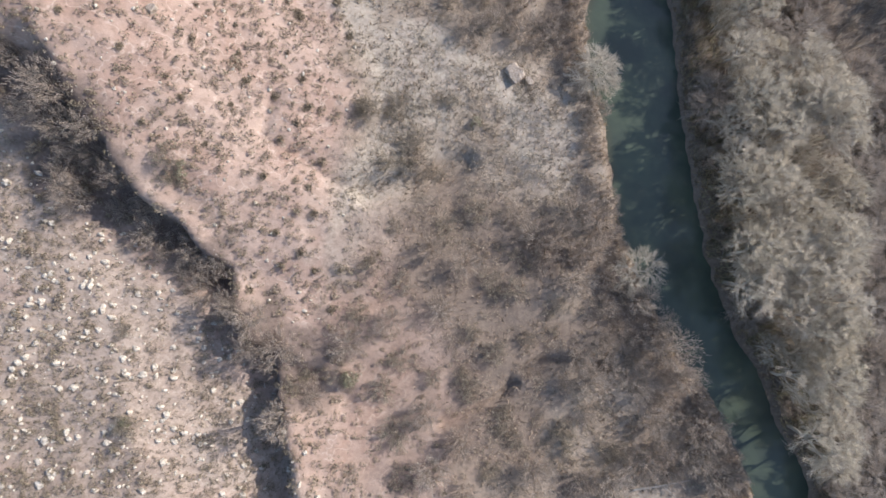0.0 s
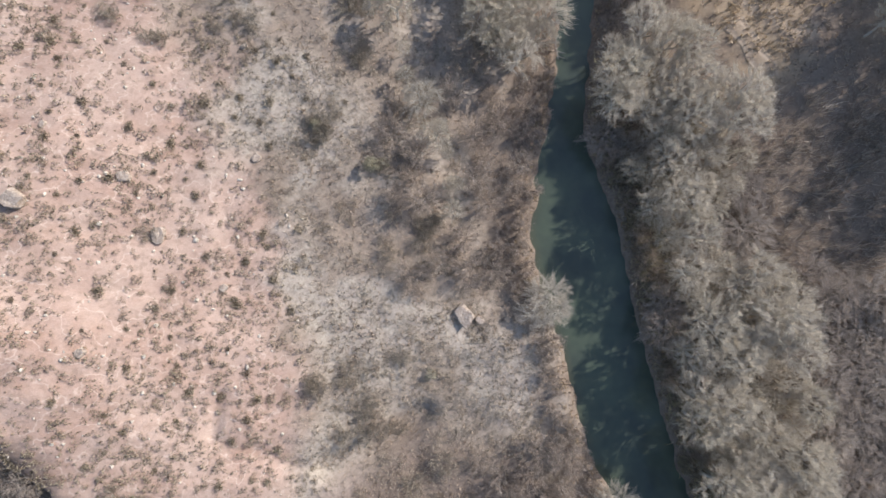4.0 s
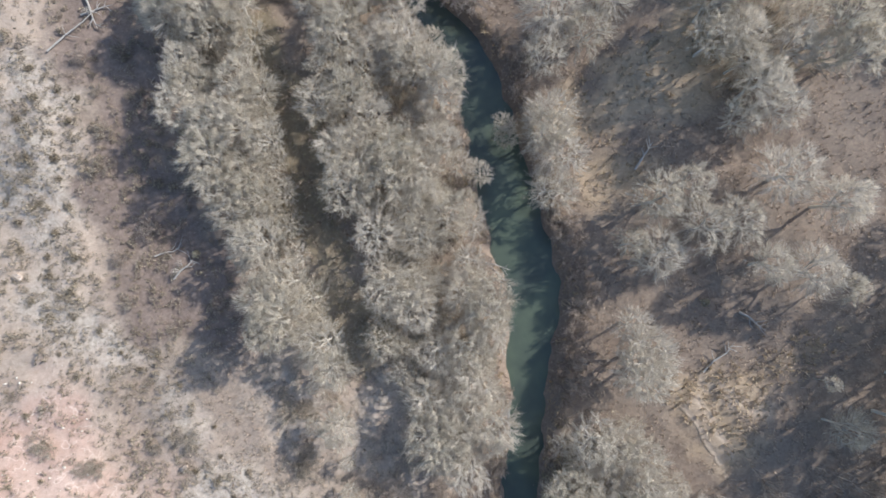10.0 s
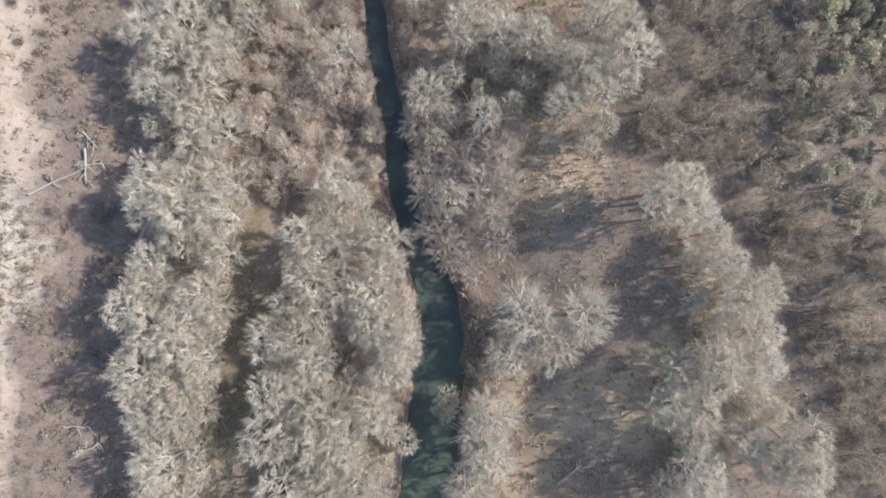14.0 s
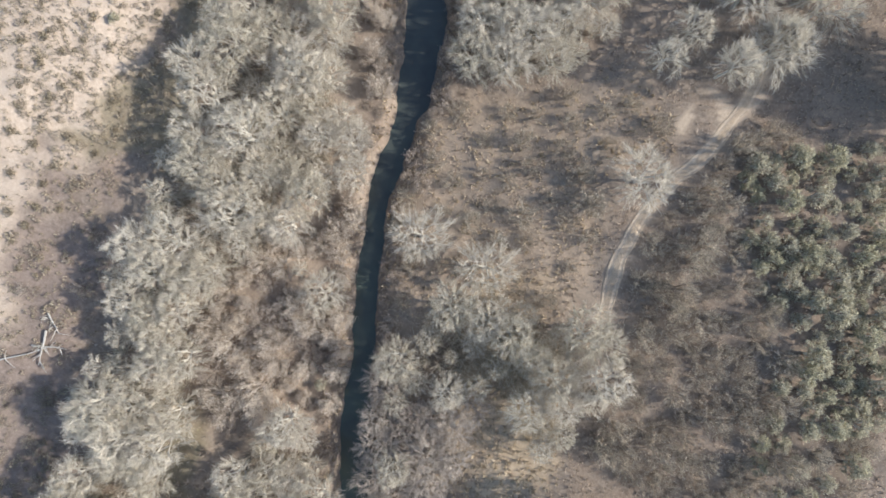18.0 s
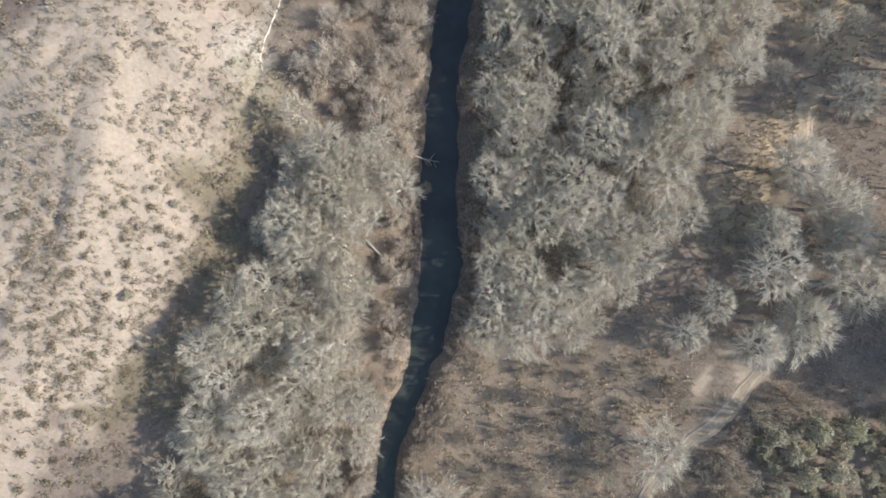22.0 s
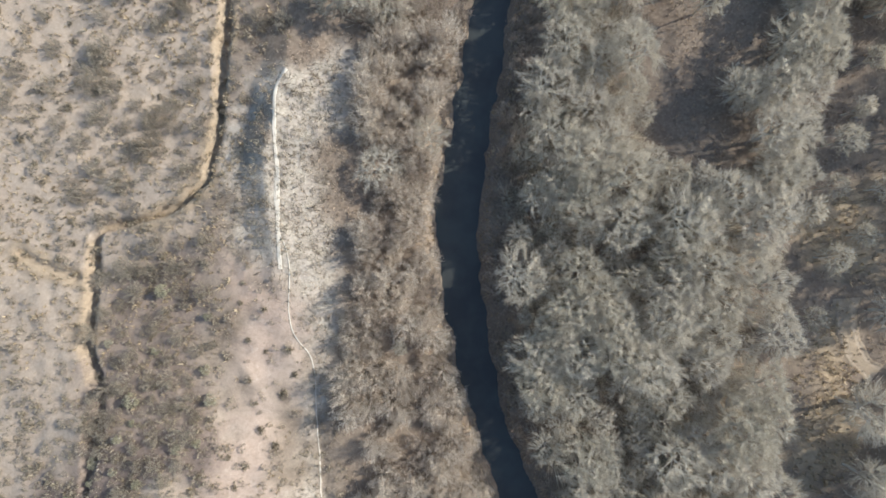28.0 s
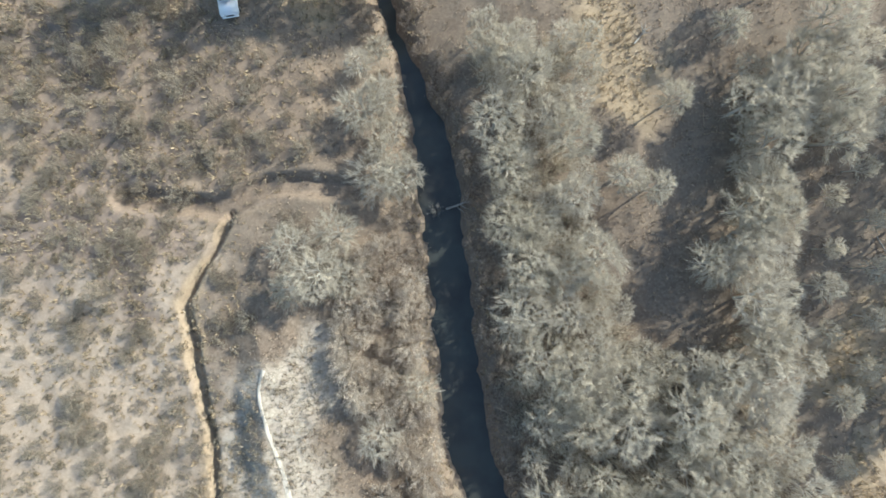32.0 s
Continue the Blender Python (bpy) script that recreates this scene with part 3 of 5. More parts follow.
BOULDERS_A = [(-30.5, 27.3, 0.8), (-21.6, 25.4, 0.65), (-24.3, 29.8, 0.5), (3.5, 20.1, 0.9), (5.0, 19.7, 0.4), (-30.7, 2.8, 0.6), (-26.2, 4.1, 0.5), (-16.6, 21.4, 0.35), (-15.2, 32.6, 0.4), (-24.7, 16.3, 0.4), (-17.1, 42.5, 0.3), (-32.4, 58.0, 0.4), (-30.3, 33.4, 0.3)]
BOULDERS = BOULDERS_A
CAR_AT = (-64.4, 206.3)
LOGS_A = [(5.5, 61.9, 10.8, 60.8, 0.11), (10.3, 59.7, 8.3, 61.5, 0.08), (22.1, 71, 23.5, 73.6, 0.13), (20, -14.6, 24.8, -12.9, 0.10), (1.2, 88.8, 2.8, 90.4, 0.10), (-33.7, 126.4, -30.4, 126.3, 0.13), (-28.5, 126.1, -23.1, 125.4, 0.12), (-32.1, 78.2, -28.6, 82.8, 0.08), (-29.9, 82, -27.4, 83.3, 0.09), (-30.5, 85.1, -28.6, 84.2, 0.08), (-21.4, 60.4, -19.2, 61.5, 0.08), (-19.5, 58.5, -18.1, 60.3, 0.09)]
LOGS_B = [(-29.7, 83.8, -28.4, 80.9, 0.10), (17, 45.3, 21.8, 44, 0.10), (-47.6, 160.7, -46.9, 157.6, 0.07), (-1.7, 183.7, 0.3, 178, 0.07), (-29.9, 135.7, -27.7, 136.9, 0.09), (-43.7, 186.6, -41.4, 187.2, 0.12), (-25.6, 202.4, -23.9, 204.1, 0.10), (32.3, 57.9, 34.6, 56.3, 0.12), (29.1, 52.1, 31.8, 55, 0.11), (11.2, 47.5, 11.5, 45.3, 0.10), (-44.2, 149.7, -44.8, 151.4, 0.10)]
LOGS = LOGS_A + LOGS_B
SNAGS = [(-43.5, 149.7), (-56.1, 189.5), (-30.3, 84.7), (-19.1, 59.2), (-44.8, 186.5), (-19.1, 59.9), (-29.2, 82.3), (-43.7, 150.0), (-7.2, 182.6)]
GREEN_SPOTS = [(-5.7, -9.1), (-22.1, -15.1), (-20.8, 4.7), (-43.1, 118.6), (-41.3, 109.7), (-10.4, 36.0), (-4.4, 33.1), (-5.4, 32.8), (0.9, 14.8), (-20.9, 5.4), (38.2, 108.9), (-63.9, 133.9), (-17.8, 60.8), (29.0, 58.7), (-35.0, 174.9), (-7.3, 93.3)]

# ---- the lie of the land ----
RIVER_Y = np.arange(-24.0, 220.0, 6.0)
RIVER_WEST = [35.6, 33.1, 30.4, 26.4, 21.5, 16.7, 14.3, 13.1, 9.8, 9.6, 10.5, 11.7, 11.6, 11.1, 10.2, 8.4, 6.4, 5.0, 2.5, -3.2, -6.0, -9.9, -13.2, -16.2, -18.4, -21.9, -26.1, -30.6, -34.6, -38.3, -41.1, -43.7, -44.2, -44.9, -45.5, -46.3, -46.7, -47.5, -49.5, -50.9, -51.9]
RIVER_EAST = [41.3, 38.8, 35.8, 32.2, 27.9, 24.7, 22.3, 20.2, 19.3, 17.5, 14.7, 14.2, 14.5, 15.5, 15.8, 13.9, 11.7, 9.9, 6.8, 0.5, -3.5, -7.6, -11.3, -14.2, -15.3, -17.3, -21.0, -26.4, -30.8, -34.1, -37.1, -39.2, -40.2, -41.2, -41.5, -42.0, -43.0, -45.4, -48.4, -49.8, -50.7]
WATER_Z = -0.8


def lattice(ix, iy, seed):
    h = np.sin(ix * 127.1 + iy * 311.7 + seed * 74.7) * 43758.5453
    return h - np.floor(h)


def fog(x, y, size, seed):
    """Smooth value noise from -1 to 1."""
    u, v = np.asarray(x) / size, np.asarray(y) / size
    iu, iv = np.floor(u), np.floor(v)
    a, b = u - iu, v - iv
    a, b = a * a * (3 - 2 * a), b * b * (3 - 2 * b)
    n = (lattice(iu, iv, seed) * (1 - a) + lattice(iu + 1, iv, seed) * a) * (1 - b) + (lattice(iu, iv + 1, seed) * (1 - a) + lattice(iu + 1, iv + 1, seed) * a) * b
    return 2 * n - 1


def ramp(v, lo, hi):
    s = np.clip((v - lo) / (hi - lo), 0, 1)
    return s * s * (3 - 2 * s)


def smooth_bank(values):
    """The bank's x at any y: a smooth curve with the small dents of a natural shore."""
    fine = np.linspace(RIVER_Y[0], RIVER_Y[-1], 600)
    v = np.interp(fine, RIVER_Y, values)
    for _ in range(2):
        v = np.convolve(np.pad(v, 7, mode="edge"), np.ones(15) / 15, "valid")
    return fine, v


FINE_Y, WEST_X = smooth_bank(RIVER_WEST)
EAST_X = smooth_bank(RIVER_EAST)[1]
WEST_X = WEST_X + 0.35 * fog(FINE_Y, 0 * FINE_Y, 2.6, 3) + 0.25 * fog(FINE_Y, 0 * FINE_Y, 1.1, 4)
EAST_X = EAST_X + 0.35 * fog(FINE_Y, 0 * FINE_Y, 2.3, 5) + 0.25 * fog(FINE_Y, 0 * FINE_Y, 1.0, 6)


def shore(x, y):
    """How far west of the west bank, and east of the east bank, a place lies."""
    return (np.interp(y, FINE_Y, WEST_X) - x) * 0.93, (x - np.interp(y, FINE_Y, EAST_X)) * 0.93


def to_line(x, y, line):
    """The distance to a broken line."""
    best = np.full(np.shape(x), 1e9)
    for (ax, ay), (bx, by) in zip(line, line[1:]):
        dx, dy = bx - ax, by - ay
        s = np.clip(((x - ax) * dx + (y - ay) * dy) / (dx * dx + dy * dy + 1e-9), 0, 1)
        best = np.minimum(best, np.hypot(x - ax - s * dx, y - ay - s * dy))
    return best


def within(x, y, area):
    """The distance inside an area's edge; negative outside."""
    inside = np.zeros(np.shape(x), bool)
    ring = list(area) + [area[0]]
    for (ax, ay), (bx, by) in zip(ring, ring[1:]):
        if ay != by:
            inside ^= ((ay > y) != (by > y)) & (x < (bx - ax) * (y - ay) / (by - ay) + ax)
    d = to_line(x, y, ring)
    return np.where(inside, d, -d)


GULLIES = [(ARROYO, 0.44, 0.85), (WASH, 1.1, 0.9), (ARROYO_SIDE, 0.35, 0.35), (GULLY_FIRST, 0.35, 0.35), (RIDGE_LINES, 0.25, 0.3), (CREST, 0.3, 0.3), (HOLLOW_GREY, 1.3, 0.7), (HOLLOW_FOOT, 1.4, 0.6), (BANK_CRACK, 0.45, 0.7), (BANK_LEDGE, 0.6, 0.9), (RED_LEDGE, 0.5, 0.7)]


ACROSS_WEST = [0, 4, 9, 15, 17.5, 20, 25, 30, 36, 42, 50, 200]
RISE_SOUTH = {
    -12: [0.1, -0.1, -0.1, 0.0, 0.15, 0.3, 0.7, 1.1, 2.4, 4.8, 7.2, 14],
    -2: [0.1, 0.0, 0.0, 0.2, 0.45, 0.7, 1.3, 2.0, 2.9, 6.2, 7.8, 15],
    6: [0.1, 0.0, 0.1, 0.6, 1.0, 1.4, 2.6, 4.5, 6.2, 7.6, 8.2, 15],
    16: [0.1, 0.1, 0.6, 1.4, 1.8, 2.2, 3.6, 5.2, 8.0, 10.6, 11.5, 16],
    28: [0.1, 0.2, 1.4, 2.0, 2.35, 2.7, 4.0, 5.7, 7.8, 9.0, 10, 16],
    45: [0.1, 0.2, 1.0, 2.2, 2.45, 2.7, 3.1, 3.2, 3.8, 4.3, 5, 12],
    65: [0.1, 0.3, 0.9, 1.5, 1.7, 1.9, 2.3, 2.6, 3.5, 3.3, 3.8, 12],
    90: [0.1, 0.4, 1.3, 2.0, 2.15, 2.3, 2.5, 3.2, 4.3, 5.0, 6, 12],
}
RISE_NORTH = {
    104: [0.1, 0.4, 1.2, 1.7, 2.05, 2.4, 3.5, 4.8, 5.6, 6.0, 7, 12],
    119: [0.3, 0.6, 1.1, 1.8, 2.2, 2.8, 4.8, 6.7, 6.6, 6.3, 6, 10],
    136: [0.4, 1.0, 1.8, 2.7, 3.3, 4.5, 5.7, 5.9, 5.4, 4.6, 4.2, 9],
    150: [0.5, 1.8, 2.6, 3.8, 4.0, 4.0, 3.6, 3.0, 2.8, 2.9, 3, 9],
    166: [0.5, 1.6, 2.6, 4.2, 2.7, 2.5, 2.2, 2.3, 2.4, 2.5, 2.7, 9],
    185: [0.5, 1.3, 1.9, 1.9, 1.9, 1.9, 2.1, 2.2, 2.3, 2.5, 2.7, 9],
}
ACROSS_EAST = [0, 5, 15, 25, 38, 200]
RISE_EAST = {
    25: [0.1, -0.1, -0.1, 0.0, 0.3, 9],
    50: [0.1, 0.3, 0.9, 1.2, 1.5, 9],
    90: [0.1, 0.5, 1.8, 2.5, 2.6, 9],
    125: [0.3, 0.6, 1.4, 2.0, 3.0, 9],
    158: [0.4, 1.0, 2.0, 2.2, 2.2, 9],
    185: [0.4, 1.2, 2.0, 2.0, 2.6, 9],
}


def rise(y, d, across, table):
    """The height over a cross-section of the valley side, blended from the stations along the river."""
    stations = sorted(table)
    heights = np.stack([np.interp(d, across, table[s]) for s in stations])
    k = np.clip(np.searchsorted(stations, y) - 1, 0, len(stations) - 2)
    lo, hi = np.take(stations, k), np.take(stations, k + 1)
    s = np.clip((y - lo) / (hi - lo), 0, 1)
    near, far = (np.take_along_axis(heights, q[None], 0)[0] for q in (k, k + 1))
    return near * (1 - s) + far * s


def land(x, y):
    """The ground's height, without the rough small relief."""
    x, y = np.asarray(x, float), np.asarray(y, float)
    dw, de = shore(x, y)
    west = rise(y, dw, ACROSS_WEST, {**RISE_SOUTH, **RISE_NORTH})
    east = rise(y, de, ACROSS_EAST, RISE_EAST)
    bed = WATER_Z - 0.15 - np.minimum(np.minimum(-dw, -de), 2.0) * 0.5
    z = np.where(dw > 0, west, np.where(de > 0, east, bed))
    edge = np.where(dw > 0, dw, np.where(de > 0, de, 0))
    z = np.where(edge > 0, (WATER_Z - 0.1) + (z - WATER_Z + 0.1) * ramp(edge, -0.3, 1.3), z)
    calm = ramp(edge, 0.5, 4)
    z = z + calm * (0.25 * fog(x, y, 9, 11) + 0.16 * fog(x, y, 3.7, 12))
    z = z - 4.0 * ramp(x, -74, -44) * ramp(y, -80, -36) * (1 - 0.4 * ramp(y, 0, 8)) * ramp(within(x, y, RAVINE) + 0.5 * fog(x, y, 1.8, 22) + 0.9 * fog(x, y, 4.5, 23), -1.6, 0.2)
    wob = 0.4 * fog(x, y, 2.1, 21)
    for line, wide, deep in GULLIES:
        z = z - deep * (1 - ramp(to_line(x, y, line) + 0.5 * wob, wide * 0.55, wide * 1.25)) * ramp(edge, 0.2, 2)
    return z


def relief_z(x, y):
    dw, de = shore(x, y)
    return land(x, y) + ramp(np.maximum(dw, de), 0.2, 1.5) * (0.10 * fog(x, y, 1.4, 31) + 0.05 * fog(x, y, 0.7, 32))


# ---- ground: one sheet to the horizon ----
FAR = np.array([30, 80, 200, 500, 1200, 2500.0])
gx = np.concatenate([-104 - FAR[::-1], np.arange(-104, -82.1, 0.5), np.arange(-82, -56.05, 0.28), np.arange(-56, 64.1, 0.5), 64 + FAR])
gy = np.concatenate([-48 - FAR[::-1], np.arange(-48, 139.6, 0.5), np.arange(140, 199.9, 0.3), np.arange(200, 232.1, 0.5), 232 + FAR])
GX, GY = np.meshgrid(gx, gy)
GZ = relief_z(GX.ravel(), GY.ravel())
nx, ny = len(gx), len(gy)
corner = (np.arange(ny - 1)[:, None] * nx + np.arange(nx - 1)[None, :]).ravel()
quads = np.stack([corner, corner + 1, corner + nx + 1, corner + nx], 1)


def sheet(name, verts, faces, mat, smooth=True):
    me = bpy.data.meshes.new(name)
    me.from_pydata(verts.tolist() if hasattr(verts, "tolist") else verts, [], faces.tolist() if hasattr(faces, "tolist") else faces)
    me.materials.append(mat)
    if smooth:
        me.polygons.foreach_set("use_smooth", [True] * len(me.polygons))
    me.update()
    return me


ground_mesh = sheet("ground", np.stack([GX.ravel(), GY.ravel(), GZ], 1), quads, SOIL)
px_, py_ = GX.ravel(), GY.ravel()
warp = 2.2 * fog(px_, py_, 5.5, 41) + 1.5 * fog(px_, py_, 2.2, 42) + 1.0 * fog(px_, py_, 1.0, 43)


def cover(areas, soft=1.6, seed=0):
    w = np.zeros(len(px_))
    for a in areas:
        w = np.maximum(w, ramp(within(px_, py_, a) + warp, -soft, soft))
    return w


def lines(items):
    w = np.zeros(len(px_))
    for a, wide in items:
        w = np.maximum(w, 1 - ramp(to_line(px_, py_, a) + 0.25 * warp, wide * 0.6, wide * 1.3))
    return w


red = np.maximum(cover([RED_FIRST], 2.0), np.maximum(0.35 * cover([RED_LOW], 2.0), 0.5 * cover([RED_HIGH], 2.0)))
pale = cover([PALE_FIRST, PALE_LOW, PALE_HIGH, PALE_GREEN_FIRST], 2.0)
pink = cover([PINK_MID, TAN_HIGH, RED_LOW, RED_HIGH], 2.0)
dist_w, dist_e = shore(px_, py_)
late_y = ramp(py_, 98, 125)
pink = np.maximum(pink, ramp(dist_w + warp * 2 - 26 + 10 * late_y, 0, 7) * 0.9 * (1 - 0.6 * ramp(py_, 182, 192)))
early = (1 - ramp(py_, 52, 66)) * ramp(dist_w, 2, 7)
brushy = cover([BRUSH_WEST_FIRST], 2.5)
early = early * (1 - 0.75 * brushy)
pale = np.maximum(pale * (1 - 0.5 * cover([PALE_GREEN_FIRST], 2)) * (1 - 0.6 * brushy), early * (1 - 0.85 * ramp(dist_w, 18, 25)) * (0.15 + 0.5 * ramp(fog(px_, py_, 2.4, 44) + 0.6 * fog(px_, py_, 0.9, 45), -0.3, 0.7)))
pink = np.maximum(pink, early * 0.35)
red = np.maximum(red, 0.85 * (1 - ramp(py_, 34, 50)) * ramp(dist_w + warp, 20, 27))
# strip west of the groves: their shade painted into the soil, plus real scrub
band = cover([EDGE_BAND_LOW, EDGE_BAND, EDGE_BAND_MID], 1.5)
pink, pale = pink * (1 - 0.85 * band), pale * (1 - 0.8 * band)
# lane grass; along the shade band the dark olive also paints in shade
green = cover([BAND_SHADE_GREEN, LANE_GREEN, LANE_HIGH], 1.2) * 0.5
track = lines([(TRACK, 0.55), (TRACK_SPUR, 0.5), (TRACK_LOW_B, 0.5)]) * 0.85
tan = cover([PALE_GREEN_FIRST, SCRUB_TOP, ORANGE_EAST, ORANGE_EAST_LOW, TAN_EAST, TAN_LOW_EAST, TAN_TOP_EAST, LAWN_TOP, BROWN_FIELD], 1.6)
tan = np.maximum(tan, 0.45 * cover([THICKET_MID_EAST], 1.6))
# scrub, and on the scarp strip also shade put into the soil colour
scrub = np.maximum(cover([SCARP_SHADE, EVERGREEN_WEST], 1.5), 0.7 * cover([SCRUB_TOP], 2))
# scrub tone carries the dark of that shaded strip
scrub = np.maximum(scrub, 0.75 * band)
scrub = np.maximum(scrub, 0.4 * brushy)
scrub = np.maximum(scrub, 0.25 * cover([THICKET_MID_EAST], 1.6))
scrub = np.maximum(scrub, 0.75 * cover([SCRUB_DARK], 2.0))
banks = lines([(ARROYO, 0.9), (ARROYO_SIDE, 0.8), (WASH, 1.6)])
# wash soil toned darker, to hold down the brightness of its sunlit walls
scrub = np.maximum(scrub, 0.6 * lines([(WASH, 1.5)]))
pink, pale, tan = pink * (1 - 0.8 * banks), pale * (1 - 0.9 * banks), np.maximum(tan, 0.7 * banks)
ochre = cover([RED_HIGH], 2.0)
pale, pink = pale * (1 - 0.9 * ochre), pink * (1 - 0.3 * ochre)
track = np.clip(track, 0, 1)
far_off = (px_ < -104) | (px_ > 64) | (py_ < -48) | (py_ > 232)
for layer_w, level in ((red, 0.0), (pale, 0.15), (green, 0.0), (track, 0.0), (tan, 0.3), (scrub, 0.2)):
    layer_w[far_off] = level
pink[far_off] = np.where(px_[far_off] < -40, 0.6, 0.0)
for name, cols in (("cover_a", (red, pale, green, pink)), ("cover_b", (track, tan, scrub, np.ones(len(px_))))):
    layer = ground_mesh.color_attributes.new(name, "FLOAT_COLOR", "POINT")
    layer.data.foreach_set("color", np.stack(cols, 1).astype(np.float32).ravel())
ground = tagged(new("ground", ground_mesh), "red and pale bare soil, leaf litter and dry grass of a river valley", "ground", "", "structure")

# ---- river ----
wy = np.arange(-60, 240, 1.0)
across = np.linspace(0, 1, 13)
west_edge, east_edge = np.interp(wy, FINE_Y, WEST_X) - 1.0, np.interp(wy, FINE_Y, EAST_X) + 1.0
WXg = west_edge[:, None] + (east_edge - west_edge)[:, None] * across[None, :]
WYg = np.repeat(wy[:, None], 13, 1)
wv = np.stack([WXg.ravel(), WYg.ravel(), np.full(WXg.size, WATER_Z)], 1)
wc = (np.arange(len(wy) - 1)[:, None] * 13 + np.arange(12)[None, :]).ravel()
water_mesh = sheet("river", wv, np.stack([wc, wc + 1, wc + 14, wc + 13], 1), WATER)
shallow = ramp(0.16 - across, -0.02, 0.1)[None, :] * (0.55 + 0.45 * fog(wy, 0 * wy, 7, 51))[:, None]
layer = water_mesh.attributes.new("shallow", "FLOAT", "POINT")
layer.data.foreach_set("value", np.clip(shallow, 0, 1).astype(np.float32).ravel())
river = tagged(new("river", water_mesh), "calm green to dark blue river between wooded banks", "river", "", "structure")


# ---- tracks and footpaths, trodden into the soil ----
TRODDEN = plain_material("trodden_pale_soil", (0.52, 0.475, 0.405), 0.95, 0.0, 0.1)


def trodden(name, label, line, half, ruts):
    """A worn strip that follows the ground, with two wheel ruts where carts and cars pass."""
    pts = [Vector((x, y, 0)) for x, y in line]
    fine = []
    for k in range(len(pts) - 1):
        p0, p1, p2, p3 = pts[max(k - 1, 0)], pts[k], pts[k + 1], pts[min(k + 2, len(pts) - 1)]
        steps = max(4, int((p2 - p1).length / 0.3))
        for j in range(steps):
            t = j / steps
            fine.append(0.5 * (2 * p1 + (p2 - p0) * t + (2 * p0 - 5 * p1 + 4 * p2 - p3) * t * t + (3 * p1 - p0 - 3 * p2 + p3) * t ** 3))
    cols, v = 15, []
    for k, p in enumerate(fine):
        d = (fine[min(k + 1, len(fine) - 1)] - fine[max(k - 1, 0)]).normalized()
        side = Vector((d.y, -d.x, 0))
        w = half * (1 + 0.25 * float(fog(np.array(k * 0.3), np.array(0.0), 1.7, 91)))
        for c in range(cols):
            u = 2 * c / (cols - 1) - 1
            q = p + side * (u * w + 0.25 * half * float(fog(np.array(p.x), np.array(p.y), 2.0, 92)))
            rut = max(math.exp(-((abs(u) - 0.62) / 0.16) ** 2), 0) if ruts else 0
            v.append((q.x, q.y, settle(q.x, q.y) + 0.05 - 0.05 * rut - (0.1 if abs(u) > 0.99 else 0)))
    n = len(fine)
    f = [(k * cols + c, k * cols + c + 1, (k + 1) * cols + c + 1, (k + 1) * cols + c) for k in range(n - 1) for c in range(cols - 1)]
    me = sheet(name, v, f, SOIL if ruts else TRODDEN)
    worn = np.array([[1.0 if (not ruts or 0.42 < abs(2 * c / (cols - 1) - 1) < 0.8) else 0.4 for c in range(cols)]] * n).ravel()
    zero = np.zeros(len(worn))
    for key, cols4 in (("cover_a", (zero, zero, zero, zero)), ("cover_b", (worn if ruts else zero, zero + 0.7, zero, zero + 1))):
        lay = me.color_attributes.new(key, "FLOAT_COLOR", "POINT")
        lay.data.foreach_set("color", np.stack(cols4, 1).astype(np.float32).ravel())
    return tagged(new(name, me), label, "path", "", "structure")


GROUND = GZ.reshape(ny, nx)


def settle(x, y):
    """The ground sheet's height at a place."""
    i = min(max(int(np.searchsorted(gx, x)) - 1, 0), nx - 2)
    j = min(max(int(np.searchsorted(gy, y)) - 1, 0), ny - 2)
    a, b = (x - gx[i]) / (gx[i + 1] - gx[i]), (y - gy[j]) / (gy[j + 1] - gy[j])
    return float((GROUND[j, i] * (1 - a) + GROUND[j, i + 1] * a) * (1 - b) + (GROUND[j + 1, i] * (1 - a) + GROUND[j + 1, i + 1] * a) * b)


trodden("dirt_track", "pale dirt track with two wheel ruts", TRACK, 0.7, True)
trodden("dirt_track_high", "pale dirt track with two wheel ruts", TRACK_HIGH, 1.2, True)
trodden("dirt_track_low", "faint grassy track with two wheel ruts", TRACK_LOW_A, 1.1, True)
trodden("footpath", "narrow white trodden footpath on pale soil", FOOTPATH, 0.16, False)
trodden("footpath_low", "narrow trodden footpath on pale soil", FOOTPATH_LOW, 0.035, False)

# ---- plants: shapes ----


def tube(v, f, pts, radii, sides):
    """A tapered tube along pts, added to the lists v and f."""
    base = len(v)
    for k, (p, r) in enumerate(zip(pts, radii)):
        d = (pts[min(k + 1, len(pts) - 1)] - pts[max(k - 1, 0)]).normalized()
        side = d.orthogonal().normalized()
        up = d.cross(side)
        for s in range(sides):
            a = 2 * math.pi * s / sides
            v.append(p + (side * math.cos(a) + up * math.sin(a)) * r)
    for k in range(len(pts) - 1):
        for s in range(sides):
            a, b = base + k * sides + s, base + k * sides + (s + 1) % sides
            f.append((a, b, b + sides, a + sides))


def blade(v, f, p, d, width, rng):
    """A thin tapering twig or leaf: one triangle."""
    side = d.cross(Vector((rng.gauss(0, 1), rng.gauss(0, 1), rng.gauss(0, 1)))).normalized() * width * 0.5
    n = len(v)
    v.extend((p - side, p + side, p + d))
    f.append((n, n + 1, n + 2))


def shape(name, v, f, mat):
    me = bpy.data.meshes.new(name)
    me.from_pydata([tuple(q) for q in v], [], f)
    me.materials.append(mat)
    me.update()
    return me


def child(name, me, parent, label=""):
    ob = new(name, me)
    ob.parent = parent
    return tagged(ob, label)


def thing(name, label, category, group):
    return tagged(new(name), label, category, group)


